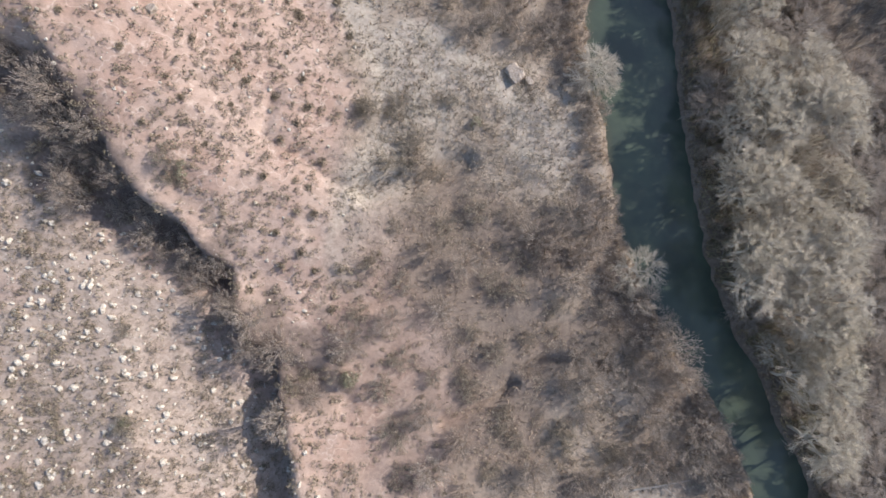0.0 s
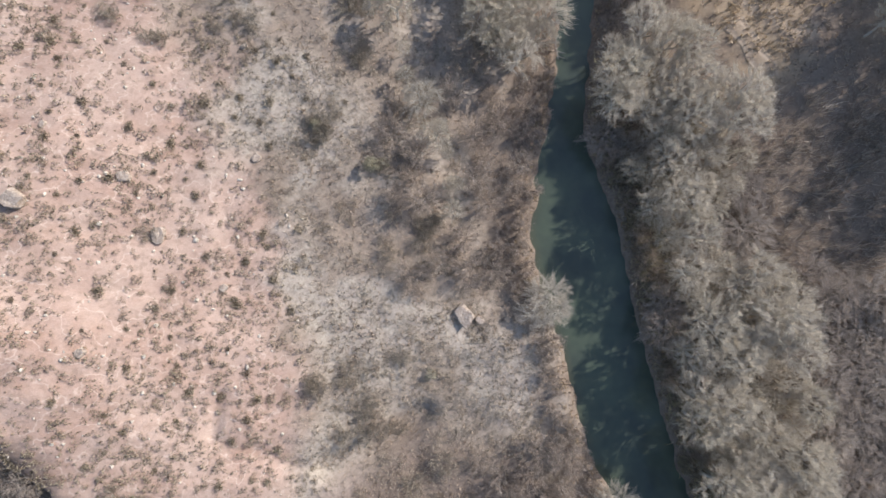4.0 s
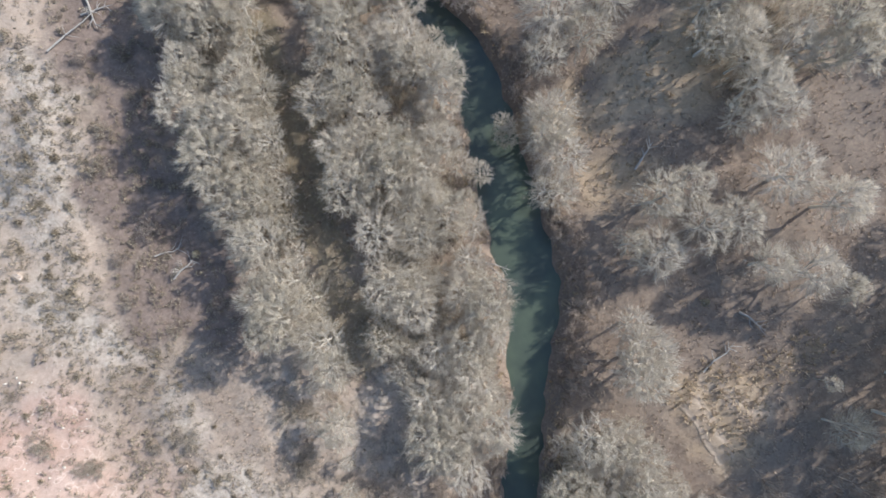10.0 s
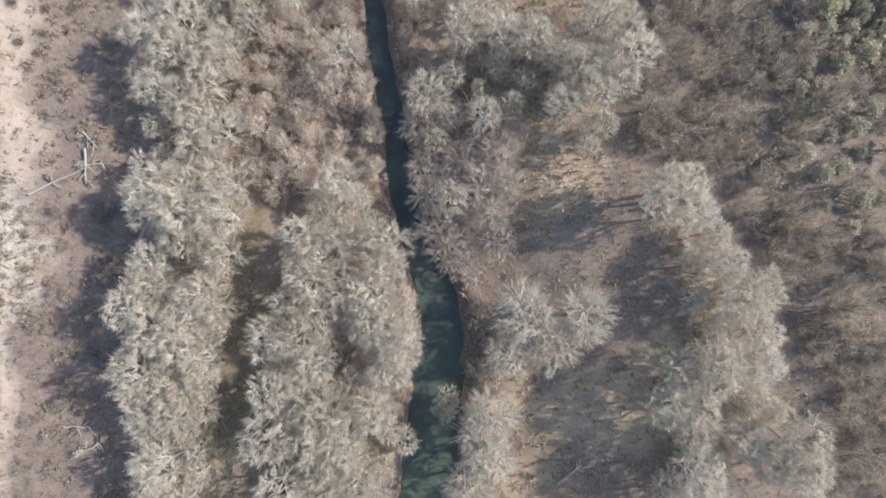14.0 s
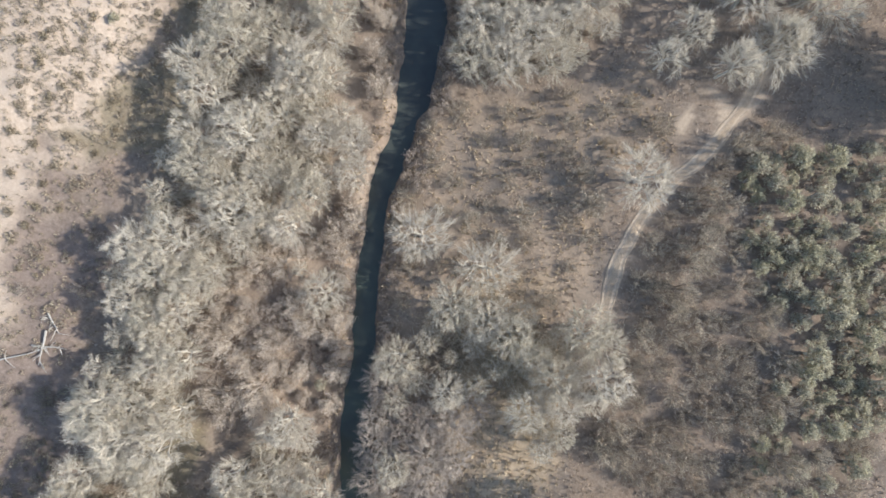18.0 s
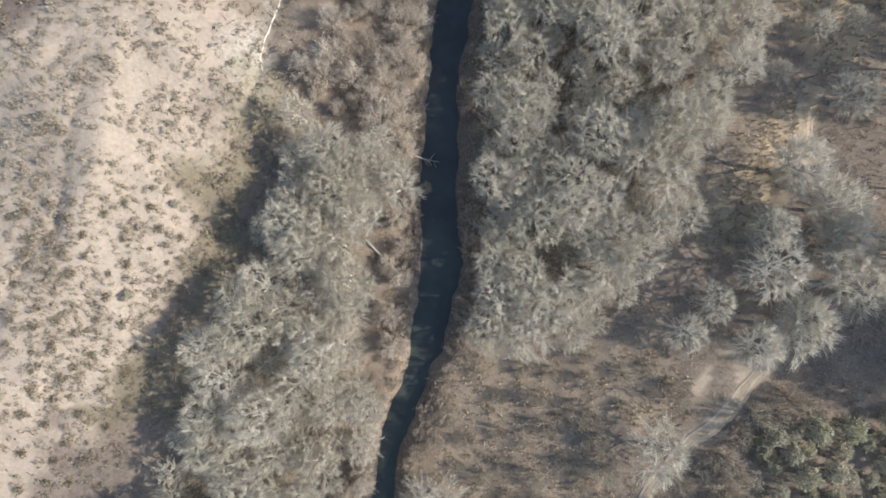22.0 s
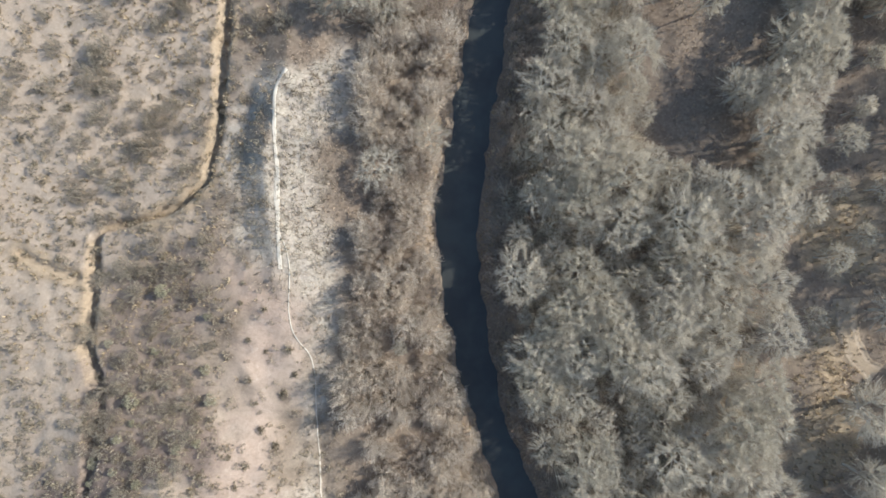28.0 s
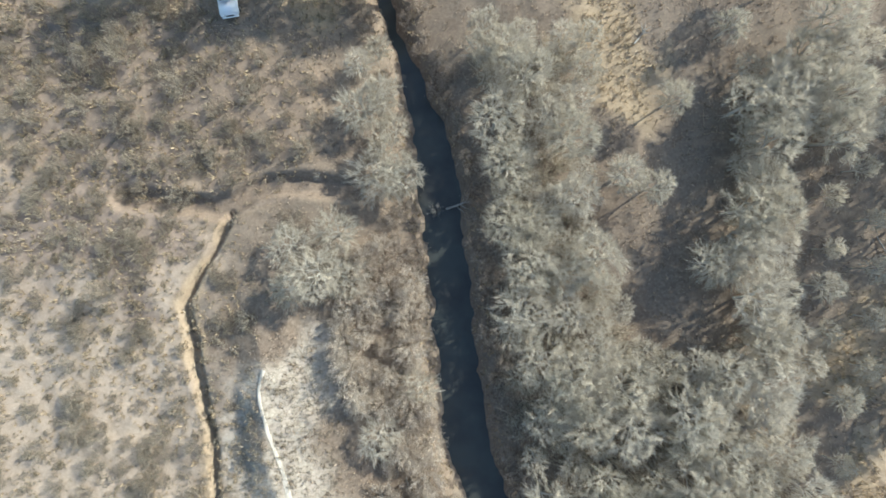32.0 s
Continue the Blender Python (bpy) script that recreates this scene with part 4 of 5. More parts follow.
def jitter(rng, s):
    return Vector((rng.gauss(0, s), rng.gauss(0, s), rng.gauss(0, s)))


def bare_tree(seed, height, radius, label, sprays=110, twigs=22, name="bare_tree", wood=None, limbs=True, dome=0.40):
    """A leafless poplar: trunk, forked limbs, fine branches, and a crown of feathery sprays of twigs."""
    rng = random.Random(seed)
    root = thing(name, label, "tree", "riverside trees")
    top = Vector((rng.gauss(0, 0.2), rng.gauss(0, 0.2), height * 0.30))
    v, f = [], []
    tube(v, f, [Vector((0, 0, -0.5)), top * 0.5 + jitter(rng, 0.06), top], [0.18, 0.14, 0.11], 6)
    child("trunk", shape("trunk", v, f, BARK), root)
    boughs = []
    turn = rng.random() * 6.28
    v, f = [], []
    for k in range(4):
        a = turn + k * 1.57 + rng.gauss(0, 0.25)
        out = Vector((math.cos(a), math.sin(a), 0))
        elbow = top + out * radius * rng.uniform(0.15, 0.32) + Vector((0, 0, height * rng.uniform(0.16, 0.26)))
        tube(v, f, [top, (top + elbow) * 0.5 + jitter(rng, 0.08), elbow], [0.09, 0.075, 0.06], 5)
        for j in range(4):
            b = a + (j - 1.5) * 0.5 + rng.gauss(0, 0.25)
            end = Vector((math.cos(b), math.sin(b), 0)) * radius * rng.uniform(0.3, 0.92) + Vector((0, 0, height * rng.uniform(0.72, 0.95)))
            mid = elbow.lerp(end, 0.5) + jitter(rng, 0.2)
            tube(v, f, [elbow, mid, end], [0.042, 0.03, 0.01], 4)
            boughs.append((elbow, mid, end))
        if limbs:
            child("limb", shape("limb", v, f, BARK), root)
            v, f = [], []
    knots = [e.lerp(m, q) for e, m, t in boughs for q in (0.25, 0.75)] + [m.lerp(t, q) for e, m, t in boughs for q in (0.2, 0.5, 0.8, 1.0)]
    lobes = [rng.uniform(0.72, 1.12) for _ in range(8)]
    w, g = [], []
    for k in range(sprays):
        a, q = k * 2.39996 + rng.gauss(0, 0.12), math.sqrt((k + 0.5) / sprays)
        a %= 6.2832
        reach = radius * q * (1 - q + q * lobes[int(a / 6.2833 * 8)])
        lump = 0.5 + 0.5 * math.sin(3.1 * a + seed) * math.sin(2.3 * q * radius + seed)
        goal = Vector((math.cos(a) * reach, math.sin(a) * reach, height * (1.0 - dome * q * q) * (1 - 0.16 * lump - 0.22 * rng.random() ** 2)))
        p = min(knots, key=lambda o: (o - goal).length_squared + (1.5 if o.z > goal.z else 0.0))
        if (goal - p).length > 1.5:
            p = goal + (p - goal).normalized() * 1.5
        tube(v, f, [p, p.lerp(goal, 0.5) + jitter(rng, 0.05), goal], [0.019, 0.013, 0.005], 3)
        d = ((goal - p).normalized() * 0.7 + Vector((math.cos(a) * q, math.sin(a) * q, 0)) * 0.45 + Vector((0, 0, 0.55)) + jitter(rng, 0.12)).normalized()
        for j in range(twigs):
            o = p.lerp(goal, rng.uniform(0.3, 1.08)) + jitter(rng, 0.06)
            s = (d + jitter(rng, 0.36)).normalized() * rng.uniform(0.3, 0.85)
            blade(w, g, o, s, rng.uniform(0.02, 0.038), rng)
    base, many = len(w), len(g)
    crown = shape("crown", w + v, g + [tuple(i + base for i in q) for q in f], wood or TWIG)
    crown.materials.append(wood or BARK)
    crown.polygons.foreach_set("material_index", [0] * many + [1] * len(f))
    child("crown", crown, root)
    return root


def bare_bush(seed, height, radius, mat, label, name="bare_bush", stems=40, twigs=22, group="riverside thicket"):
    """A leafless bush: stems that fan out from the foot, and a head of twigs."""
    rng = random.Random(seed)
    v, f, w, g = [], [], [], []
    for k in range(stems):
        a, q = rng.random() * 6.28, math.sqrt(rng.random())
        end = Vector((math.cos(a) * radius * q, math.sin(a) * radius * q, height * (1.0 - 0.6 * q * q) * rng.uniform(0.75, 1.0)))
        foot = Vector((end.x * 0.25, end.y * 0.25, -0.15))
        mid = foot.lerp(end, 0.55) + jitter(rng, 0.08)
        if k % 3 == 0:
            tube(v, f, [foot, mid, end], [0.028, 0.02, 0.008], 3)
        out = (Vector((math.cos(a) * q, math.sin(a) * q, 0.7))).normalized()
        for j in range(round(twigs * 1.6)):
            o = mid.lerp(end, rng.uniform(-0.3, 1.05)) + jitter(rng, 0.1)
            d = (out + jitter(rng, 0.55)).normalized() * rng.uniform(0.14, 0.36)
            blade(w, g, o, d, rng.uniform(0.02, 0.04), rng)
    root = tagged(new(name, shape(name, v, f, mat)), label, "bush", group)
    child("crown", shape("crown", w, g, mat), root)
    return root


def evergreen_bush(seed, height, radius, label, clumps=36, leaves=34):
    """A juniper-like bush: a short trunk and clumps of small leaves."""
    rng = random.Random(seed)
    root = thing("evergreen_bush", label, "bush", "evergreen scrub")
    v, f, w, g = [], [], [], []
    for k in range(5):
        a = k * 1.256 + rng.random()
        tube(v, f, [Vector((0, 0, -0.2)), Vector((math.cos(a) * 0.2, math.sin(a) * 0.2, height * 0.3)), Vector((math.cos(a) * radius * 0.5, math.sin(a) * radius * 0.5, height * 0.65))], [0.07, 0.05, 0.02], 4)
    for k in range(clumps):
        a, s = rng.random() * 6.28, math.sqrt(rng.random())
        c = Vector((math.cos(a) * radius * s * 0.85, math.sin(a) * radius * s * 0.85, height * (0.85 - 0.5 * s * s) * rng.uniform(0.7, 1.05)))
        for j in range(leaves):
            d = (jitter(rng, 1.0) + Vector((0, 0, 0.5))).normalized()
            blade(w, g, c + d * rng.uniform(0.05, 0.25), d * rng.uniform(0.10, 0.2), rng.uniform(0.07, 0.13), rng)
    child("trunk", shape("trunk", v, f, BARK), root)
    child("foliage", shape("foliage", w, g, LEAF), root)
    return root


def planted(x, y, s, high, rng):
    return pose(x, y, settle(x, y), 0, 0, rng.uniform(0, 360)) @ Matrix.Diagonal((s, s, s * high, 1))


# ---- plants: where they stand ----
taken = {}


def free(x, y, gap):
    ix, iy = int(x // 4), int(y // 4)
    for i in range(ix - 1, ix + 2):
        for j in range(iy - 1, iy + 2):
            for a, b in taken.get((i, j), ()):
                if (a - x) ** 2 + (b - y) ** 2 < gap * gap:
                    return False
    return True


def take(x, y):
    taken.setdefault((int(x // 4), int(y // 4)), []).append((x, y))


def spots(area, gap, seed, tries=30, fringe=None, east=False, inset=0.3, clear=0.8):
    """Places in an area, at least gap apart and clear of the river."""
    rng = random.Random(seed)
    xs, ys = [p[0] for p in area], [p[1] for p in area]
    n = int((max(xs) - min(xs)) * (max(ys) - min(ys)) / (gap * gap) * tries / 6) + 20
    cx = np.array([rng.uniform(min(xs), max(xs)) for _ in range(n)])
    cy = np.array([rng.uniform(min(ys), max(ys)) for _ in range(n)])
    dw, de = shore(cx, cy)
    ok = (within(cx, cy, area) > inset) & (np.maximum(dw, de) > clear)
    if east:
        ok &= de > 0.8
    if fringe:
        ok &= np.maximum(dw, de) < fringe
    found = []
    for x, y in zip(cx[ok], cy[ok]):
        if free(x, y, gap):
            take(x, y)
            found.append((float(x), float(y)))
    return found


TREES = [bare_tree(100 + k, h, r, "leafless grey poplar with pale limbs and fine twigs", 125, 34, "bare_tree", None, True, 0.28) for k, (h, r) in enumerate(((7.4, 2.8), (7.1, 2.7), (7.6, 2.9), (7.2, 3.0)))]
SLIM = [bare_tree(150 + k, h, r, "slender leafless grey poplar in a dense wood", 105, 34, "slender_tree", None, False, 0.28) for k, (h, r) in enumerate(((7.7, 2.4), (7.3, 2.3), (7.9, 2.5)))]
WIDE = [bare_tree(200 + k, h, r, "broad leafless grey tree with a round crown", 135, 28, "broad_tree") for k, (h, r) in enumerate(((7.0, 2.7), (6.6, 2.8), (7.4, 2.6)))]
YOUNG = [bare_tree(250 + k, h, r, "low leafless grey tree in the riverside brush", 85, 30, "young_tree", YOUNG_TWIG, False, 0.4) for k, (h, r) in enumerate(((4.2, 2.2), (3.9, 2.1), (4.4, 2.3)))]
DEAD = [bare_tree(280 + k, 4.6, 1.7, "bleached dead tree with bare white limbs", 26, 4, "dead_tree", DRY) for k in range(2)]
SHOREB = [bare_bush(360 + k, h, r, BROWN, "low brown bush at the water's edge", "shore_bush", 36, 20) for k, (h, r) in enumerate(((1.7, 1.1), (1.5, 1.2)))]
SCRUBB = [bare_bush(380 + k, h, r, GREY_BUSH, "leafless grey-brown scrub bush among dry grass", "scrub_bush", 40, 22, "east bank scrub") for k, (h, r) in enumerate(((2.2, 1.3), (1.9, 1.4), (2.6, 1.3)))]
THICK = [bare_bush(300 + k, h, r, BROWN, "leafless brown bush in the thicket by the river") for k, (h, r) in enumerate(((2.6, 1.4), (2.2, 1.5), (3.0, 1.3)))]
GREYB = [bare_bush(320 + k, h, r, GREY_BUSH, "rounded leafless grey-brown bush on the dry slope", "grey_bush", 44, 20, "slope bushes") for k, (h, r) in enumerate(((1.6, 1.6), (1.8, 1.5), (1.4, 1.7)))]
GREEN = [evergreen_bush(340 + k, h, r, "grey-green evergreen bush with dense small leaves on the slope") for k, (h, r) in enumerate(((2.2, 1.2), (1.8, 1.3), (2.6, 1.1)))]
ROUND = [bare_bush(420 + k, h, r, BEIGE, "rounded leafless beige bush on the river bank", "round_bush", 60, 26, "bank bushes") for k, (h, r) in enumerate(((2.3, 1.25), (2.0, 1.1), (2.6, 1.35)))]
DENSE = [bare_bush(400 + k, h, r, GREY_BUSH, "dense dark thorn bush on the shaded slope", "thorn_bush", 46, 22, "slope thorn scrub") for k, (h, r) in enumerate(((2.0, 1.5), (1.7, 1.6), (2.3, 1.4)))]
rng = random.Random(7)
used = set()


def put(kinds, x, y, s, high=1.0):
    ob = rng.choice(kinds)
    m = planted(x, y, s, high, rng)
    if ob.name not in used:
        used.add(ob.name)
        ob.matrix_basis = m
        return ob
    return copy_thing(ob, m)


for dx in (-3, -1, 1, 3):
    for dy in (-4, -2, 0, 2, 4):
        take(CAR_AT[0] + dx * 0.7, CAR_AT[1] + dy * 0.7)
for (ax, ay), (bx, by) in zip(TRACK + TRACK_SPUR, TRACK[1:] + TRACK_SPUR[1:]):
    steps = max(1, int(math.hypot(bx - ax, by - ay)))
    for j in range(steps if steps < 12 else 0):
        take(ax + (bx - ax) * j / steps, ay + (by - ay) * j / steps)
for x, y, r, z in LONE_TREES:
    take(x, y)
    s = max(0.45, r / 2.7)
    put(WIDE if r > 1.7 else TREES, x, y, s, min(1.25, max(0.5, (z - 0.3) / (7.2 * s))))
for x, y, r in BIG_BUSHES:
    for k in range(max(1, round((r / 1.25) ** 2))):
        a, d = rng.uniform(0, 6.28), 0 if k == 0 else r * 0.8 * math.sqrt(rng.random())
        bx, by = x + d * math.cos(a), y + d * math.sin(a)
        take(bx, by)
        put(GREYB, bx, by, rng.uniform(0.5, 0.95), rng.uniform(0.75, 1.1))
for x, y in SNAGS:
    take(x, y)
    put(DEAD, x, y, rng.uniform(0.4, 0.65), rng.uniform(0.7, 0.9))
for x, y in GREEN_SPOTS:
    take(x, y)
    put(GREEN, x, y, rng.uniform(0.5, 0.85), 0.9)
# trees added at and beyond the view's edge to throw shadows into it
EDGE_SHADE_TREES = [(47, 45), (50, 43), (47, 40), (51, 38), (49, 35), (53, 46), (50, 48), (53, 52), (50, 55), (55, 57), (51, 60), (56, 62), (52, 65), (58, 67), (54, 70), (49, 52), (46, 53), (44.5, 49.5), (48, 58), (-49, 208.5), (-51.5, 210), (-47, 209.5), (-67, 211), (-70, 209.5), (25.6, 154.9), (22.3, 154.5), (28.8, 154.5), (27, 158), (24, 151.5), (21, 151), (26.5, 152), (30, 157), (31, 153), (23, 157.5), (20, 154), (-9.8, 209.7), (-9.3, 203), (-8.8, 196.3), (6, 176), (10, 180), (3, 168), (5, 173), (2, 186), (4, 191), (3, 197), (7, 188), (5, 202), (8, 195), (9, 172), (9, 184), (10, 200), (6, 208), (1, 180), (14, 165), (17, 160), (12, 158), (-56.9, 208.4), (-54.5, 209.6), (-65.1, 213.6), (-59.3, 209.2)]
for x, y in EDGE_SHADE_TREES:
    take(x, y)
    # stretched upwards, most of all in the north-east, for longer shadows
    put(WIDE, x, y, rng.uniform(1.0, 1.2), rng.uniform(1.4, 1.7) if y > 150 and x > -2 else rng.uniform(1.1, 1.35))
GROVES = [(GROVE_WEST_LOW, 1.7), (GROVE_WEST_HIGH, 1.7), (GROVE_BANK_LOW, 1.8), (GROVE_BANK_HIGH, 1.8), (GROVE_MID, 1.95), (GROVE_UPPER, 1.95), (GROVE_EAST_MID, 2.3), (GROVE_EAST_HIGH, 2.25), (GROVE_EAST_TOP, 2.25), (STRIP_EAST_TOP, 1.9), (FAR_EAST_TOP, 2.15), (BANK_TOP_WEST, 2.15), (CLUMP_TOP_WEST, 2.15), (GROVE_EAST_LOW, 1.95), (GROVE_EAST_START, 1.95), (GROVE_EAST_FIRST, 1.95), (WOOD_MID_EAST, 2.15), (WOOD_TRACK, 2.15), (BAND_EAST_MID, 2.15), (BAND_EAST_UP, 2.15)]
for k, (area, gap) in enumerate(GROVES):
    for x, y in spots(area, gap, 500 + k, inset=0.9, clear=3.0 if k in (6, 7, 8) else 0.8):
        wide, tall = ((1.05, 1.2), (0.66, 0.76)) if k in (6, 7, 8, 9) else (((0.92, 1.08), (0.76, 0.88)) if k < 4 or k > 12 else ((0.95, 1.12), (0.74, 0.84)))
        put(SLIM if rng.random() < 0.6 else TREES, x, y, rng.uniform(*wide), rng.uniform(*tall))
EAST_BRUSH = [(12, 40), (28, 38), (31, 27), (48, 23), (48, -26), (16, -26)]
for x, y in spots(EAST_BRUSH, 2.0, 590, 30, None, True):
    put(YOUNG, x, y, rng.uniform(0.8, 1.2), rng.uniform(0.5, 0.75))
for x, y in spots(BANK_BEND, 1.9, 592):
    put(YOUNG, x, y, rng.uniform(0.8, 1.15), rng.uniform(0.8, 1.0))
for x, y in spots(FAR_EAST_LOW, 3.3, 591):
    put(TREES, x, y, rng.uniform(0.8, 1.0), rng.uniform(0.8, 1.0))
SHORES = [[(lo, y0), (hi, y0), (hi, y0 + 20), (lo, y0 + 20)] for y0 in range(-24, 216, 20) for lo, hi in ((-60, 60),)]
for k, (area, gap) in enumerate(((EVERGREEN_EAST, 1.45), (EVERGREEN_WEST, 2.2), (EVERGREEN_HIGH, 2.1))):
    for x, y in spots(area, gap, 700 + k):
        put(GREEN, x, y, rng.uniform(1.1, 1.85) if k != 1 else rng.uniform(0.5, 0.9), rng.uniform(0.7, 0.95))
THICKETS = [(SCARP_SHADE, 1.7), (THICKET_BEND, 1.75), (MIXED_MID, 1.75), (THICKET_UPPER, 1.6), (THICKET_WEST_LOW, 2.0), (THICKET_WEST_FIRST, 1.75), (THICKET_SHORE_FIRST, 2.1), (THICKET_MID_EAST, 2.5), (BRUSH_EAST, 1.8), (BRUSH_EAST_LOW, 1.9), (BRUSH_WEST_FIRST, 2.5), (BANK_HIGH, 1.5), (EDGE_BAND_LOW, 2.9), (EDGE_BAND, 3.1), (EDGE_BAND_MID, 3.3), (BRUSH_EAST_FAR, 1.75)]
EAST_SCRUB = (BRUSH_EAST, BRUSH_EAST_FAR, BRUSH_EAST_LOW)
ROUND_HEADS = (BANK_HIGH, THICKET_UPPER, MIXED_MID, THICKET_BEND)
GREY_HEADS = (BRUSH_WEST_FIRST, EDGE_BAND, EDGE_BAND_LOW, EDGE_BAND_MID)
for k, (area, gap) in enumerate(THICKETS):
    for x, y in spots(area, gap, 600 + k, inset=1.0 if area in ROUND_HEADS[:2] else 0.3):
        if area in EAST_SCRUB or area is THICKET_MID_EAST:
            kinds = SCRUBB
        elif area in ROUND_HEADS and rng.random() < 0.85:
            kinds = ROUND
        else:
            kinds = GREYB if area in GREY_HEADS and rng.random() < 0.6 else THICK
        wide = (0.9, 1.5) if area in EAST_SCRUB else ((0.85, 1.4) if kinds is ROUND else ((0.4, 0.8) if area in GREY_HEADS[1:] else (0.75, 1.25)))
        put(kinds, x, y, rng.uniform(*wide), rng.uniform(0.8, 1.15) if kinds is ROUND else rng.uniform(0.65, 1.0))
for x, y in spots(SCRUB_DARK, 1.35, 640):
    put(DENSE if rng.random() < 0.85 else GREEN, x, y, rng.uniform(0.5, 1.0), rng.uniform(0.8, 1.1))
for k, (area, gap) in enumerate(((SCRUB_TOP, 2.0), (SCRUB_TOP_LOW, 2.4), (EVERGREEN_WEST, 1.7), (SCRUB_HIGH, 2.3))):
    for x, y in spots(area, gap, 650 + k):
        put(SCRUBB if k in (0, 2) else GREYB, x, y, rng.uniform(0.55, 1.15), rng.uniform(0.7, 1.1))
for k, area in enumerate(SHORES):
    for x, y in spots(area, 1.35, 680 + k, 60, 2.6):
        put(SHOREB, x, y, rng.uniform(0.6, 1.1), rng.uniform(0.7, 1.1))

# ---- ground cover: tufts, scrub and reeds ----


def tuft_mesh(name, x, y, z, size, high, blades, mat, seed, width=0.3, mound=False):
    """Many small tufts in one mesh: blades that fan out from each foot, or low mounds of short blades."""
    g = np.random.default_rng(seed)
    n = len(x)
    a = g.uniform(0, 2 * np.pi, (n, blades))
    tilt = g.uniform(0.08, 1.0, (n, blades))
    ln = size[:, None] * g.uniform(0.6, 1.1, (n, blades))
    if mound:
        ln = ln * 0.45
    dx, dy, dz = np.cos(a) * np.sin(tilt) * ln, np.sin(a) * np.sin(tilt) * ln, np.cos(tilt) * ln * high
    ox, oy = x[:, None] + dx * 0.25, y[:, None] + dy * 0.25
    z = np.repeat(z[:, None], blades, 1)
    if mound:
        q, b, long = np.sqrt(g.random((n, blades))), g.uniform(0, 2 * np.pi, (n, blades)), g.uniform(0.7, 1.5, (n, 1))
        ox, oy = ox + size[:, None] * 0.75 * q * np.cos(b) * long, oy + size[:, None] * 0.75 * q * np.sin(b) / long
        z = z + size[:, None] * 0.75 * (1 - q * q)
    w = ln * width * 0.5
    tw = a + np.pi / 2 + g.uniform(-0.6, 0.6, (n, blades))
    v = np.empty((n, blades, 3, 3))
    for k, s in ((0, -1), (1, 1)):
        v[:, :, k, 0], v[:, :, k, 1] = ox + s * np.cos(tw) * w, oy + s * np.sin(tw) * w
        v[:, :, k, 2] = z + dz * 0.15
    v[:, :, 2, 0], v[:, :, 2, 1], v[:, :, 2, 2] = ox + dx, oy + dy, z + dz + 0.02
    count = n * blades
    me = bpy.data.meshes.new(name)
    me.vertices.add(count * 3)
    me.vertices.foreach_set("co", v.astype(np.float32).ravel())
    me.loops.add(count * 3)
    me.loops.foreach_set("vertex_index", np.arange(count * 3, dtype=np.int32))
    me.polygons.add(count)
    me.polygons.foreach_set("loop_start", np.arange(0, count * 3, 3, dtype=np.int32))
    me.materials.append(mat)
    me.update(calc_edges=True)
    return me


def strewn(n, seed, box=(-100, 60, -40, 225)):
    g = np.random.default_rng(seed)
    return g.uniform(box[0], box[1], n), g.uniform(box[2], box[3], n), g


def cover_at(x, y, areas, soft=1.5):
    w = np.zeros(len(x))
    for a in areas:
        w = np.maximum(w, ramp(within(x, y, a) + 0.9 * fog(x, y, 3, 61), -soft, soft))
    return w


def carpet(name, label, n, seed, chance, size, high, blades, mat, width=0.3, mound=False):
    x, y, g = strewn(n, seed)
    dw, de = shore(x, y)
    keep = (np.maximum(dw, de) > 0.25) & (g.uniform(0, 1, n) < chance(x, y, dw, de))
    x, y = x[keep], y[keep]
    s = g.uniform(size[0], size[1], len(x)) * (0.75 + 0.5 * g.random(len(x)) ** 3)
    me = tuft_mesh(name, x, y, relief_z(x, y) - 0.03, s, high, blades, mat, seed + 1, width, mound)
    return tagged(new(name, me), label, "scrub", "", "stuff")


WOODS = [a for a, gap in GROVES]
BARE = [RED_FIRST, RED_LOW, RED_HIGH, PINK_MID]


def slope_chance(x, y, dw, de):
    late = ramp(y, 98, 125)
    far = ramp(dw - 22 + 10 * late, 0, 6)
    bare = np.maximum(cover_at(x, y, BARE), 0.9 * far)
    clump = 0.35 + 0.65 * ramp(fog(x, y, 2.6, 71) + 0.6 * fog(x, y, 7, 72), -0.5, 0.7)
    return 0.75 * (1 - 0.55 * ramp(y, 128, 150)) * bare * clump * (1 - 0.8 * cover_at(x, y, [RED_HIGH])) * (1 - cover_at(x, y, WOODS))


def pale_chance(x, y, dw, de):
    pale = cover_at(x, y, [PALE_FIRST, PALE_LOW, PALE_HIGH, PALE_GREEN_FIRST])
    return (0.62 + 0.38 * ramp(y, 130, 140)) * pale * ramp(fog(x, y, 2.2, 73) + 0.5 * fog(x, y, 0.9, 74), -0.9, 0.3)


def floor_chance(x, y, dw, de):
    late = ramp(y, 98, 125)
    near = np.where(de > 0, 1.0, 1 - ramp(dw - 20 + 8 * late, 0, 8))
    paths = np.minimum(to_line(x, y, TRACK), to_line(x, y, TRACK_SPUR))
    return near * ramp(paths, 0.7, 1.4) * (0.35 + 0.65 * ramp(fog(x, y, 3.1, 75), -0.4, 0.5)) * (1 - 0.8 * cover_at(x, y, BARE))


def straw_chance(x, y, dw, de):
    gold = cover_at(x, y, [ORANGE_EAST, ORANGE_EAST_LOW, TAN_EAST, TAN_LOW_EAST, TAN_TOP_EAST, LAWN_TOP])
    gold = np.maximum(gold, 0.4 * cover_at(x, y, [BROWN_FIELD, THICKET_MID_EAST, SCRUB_TOP]))
    return np.maximum(gold, 0.9 * (1 - ramp(np.maximum(dw, de), 0.6, 2.2)))


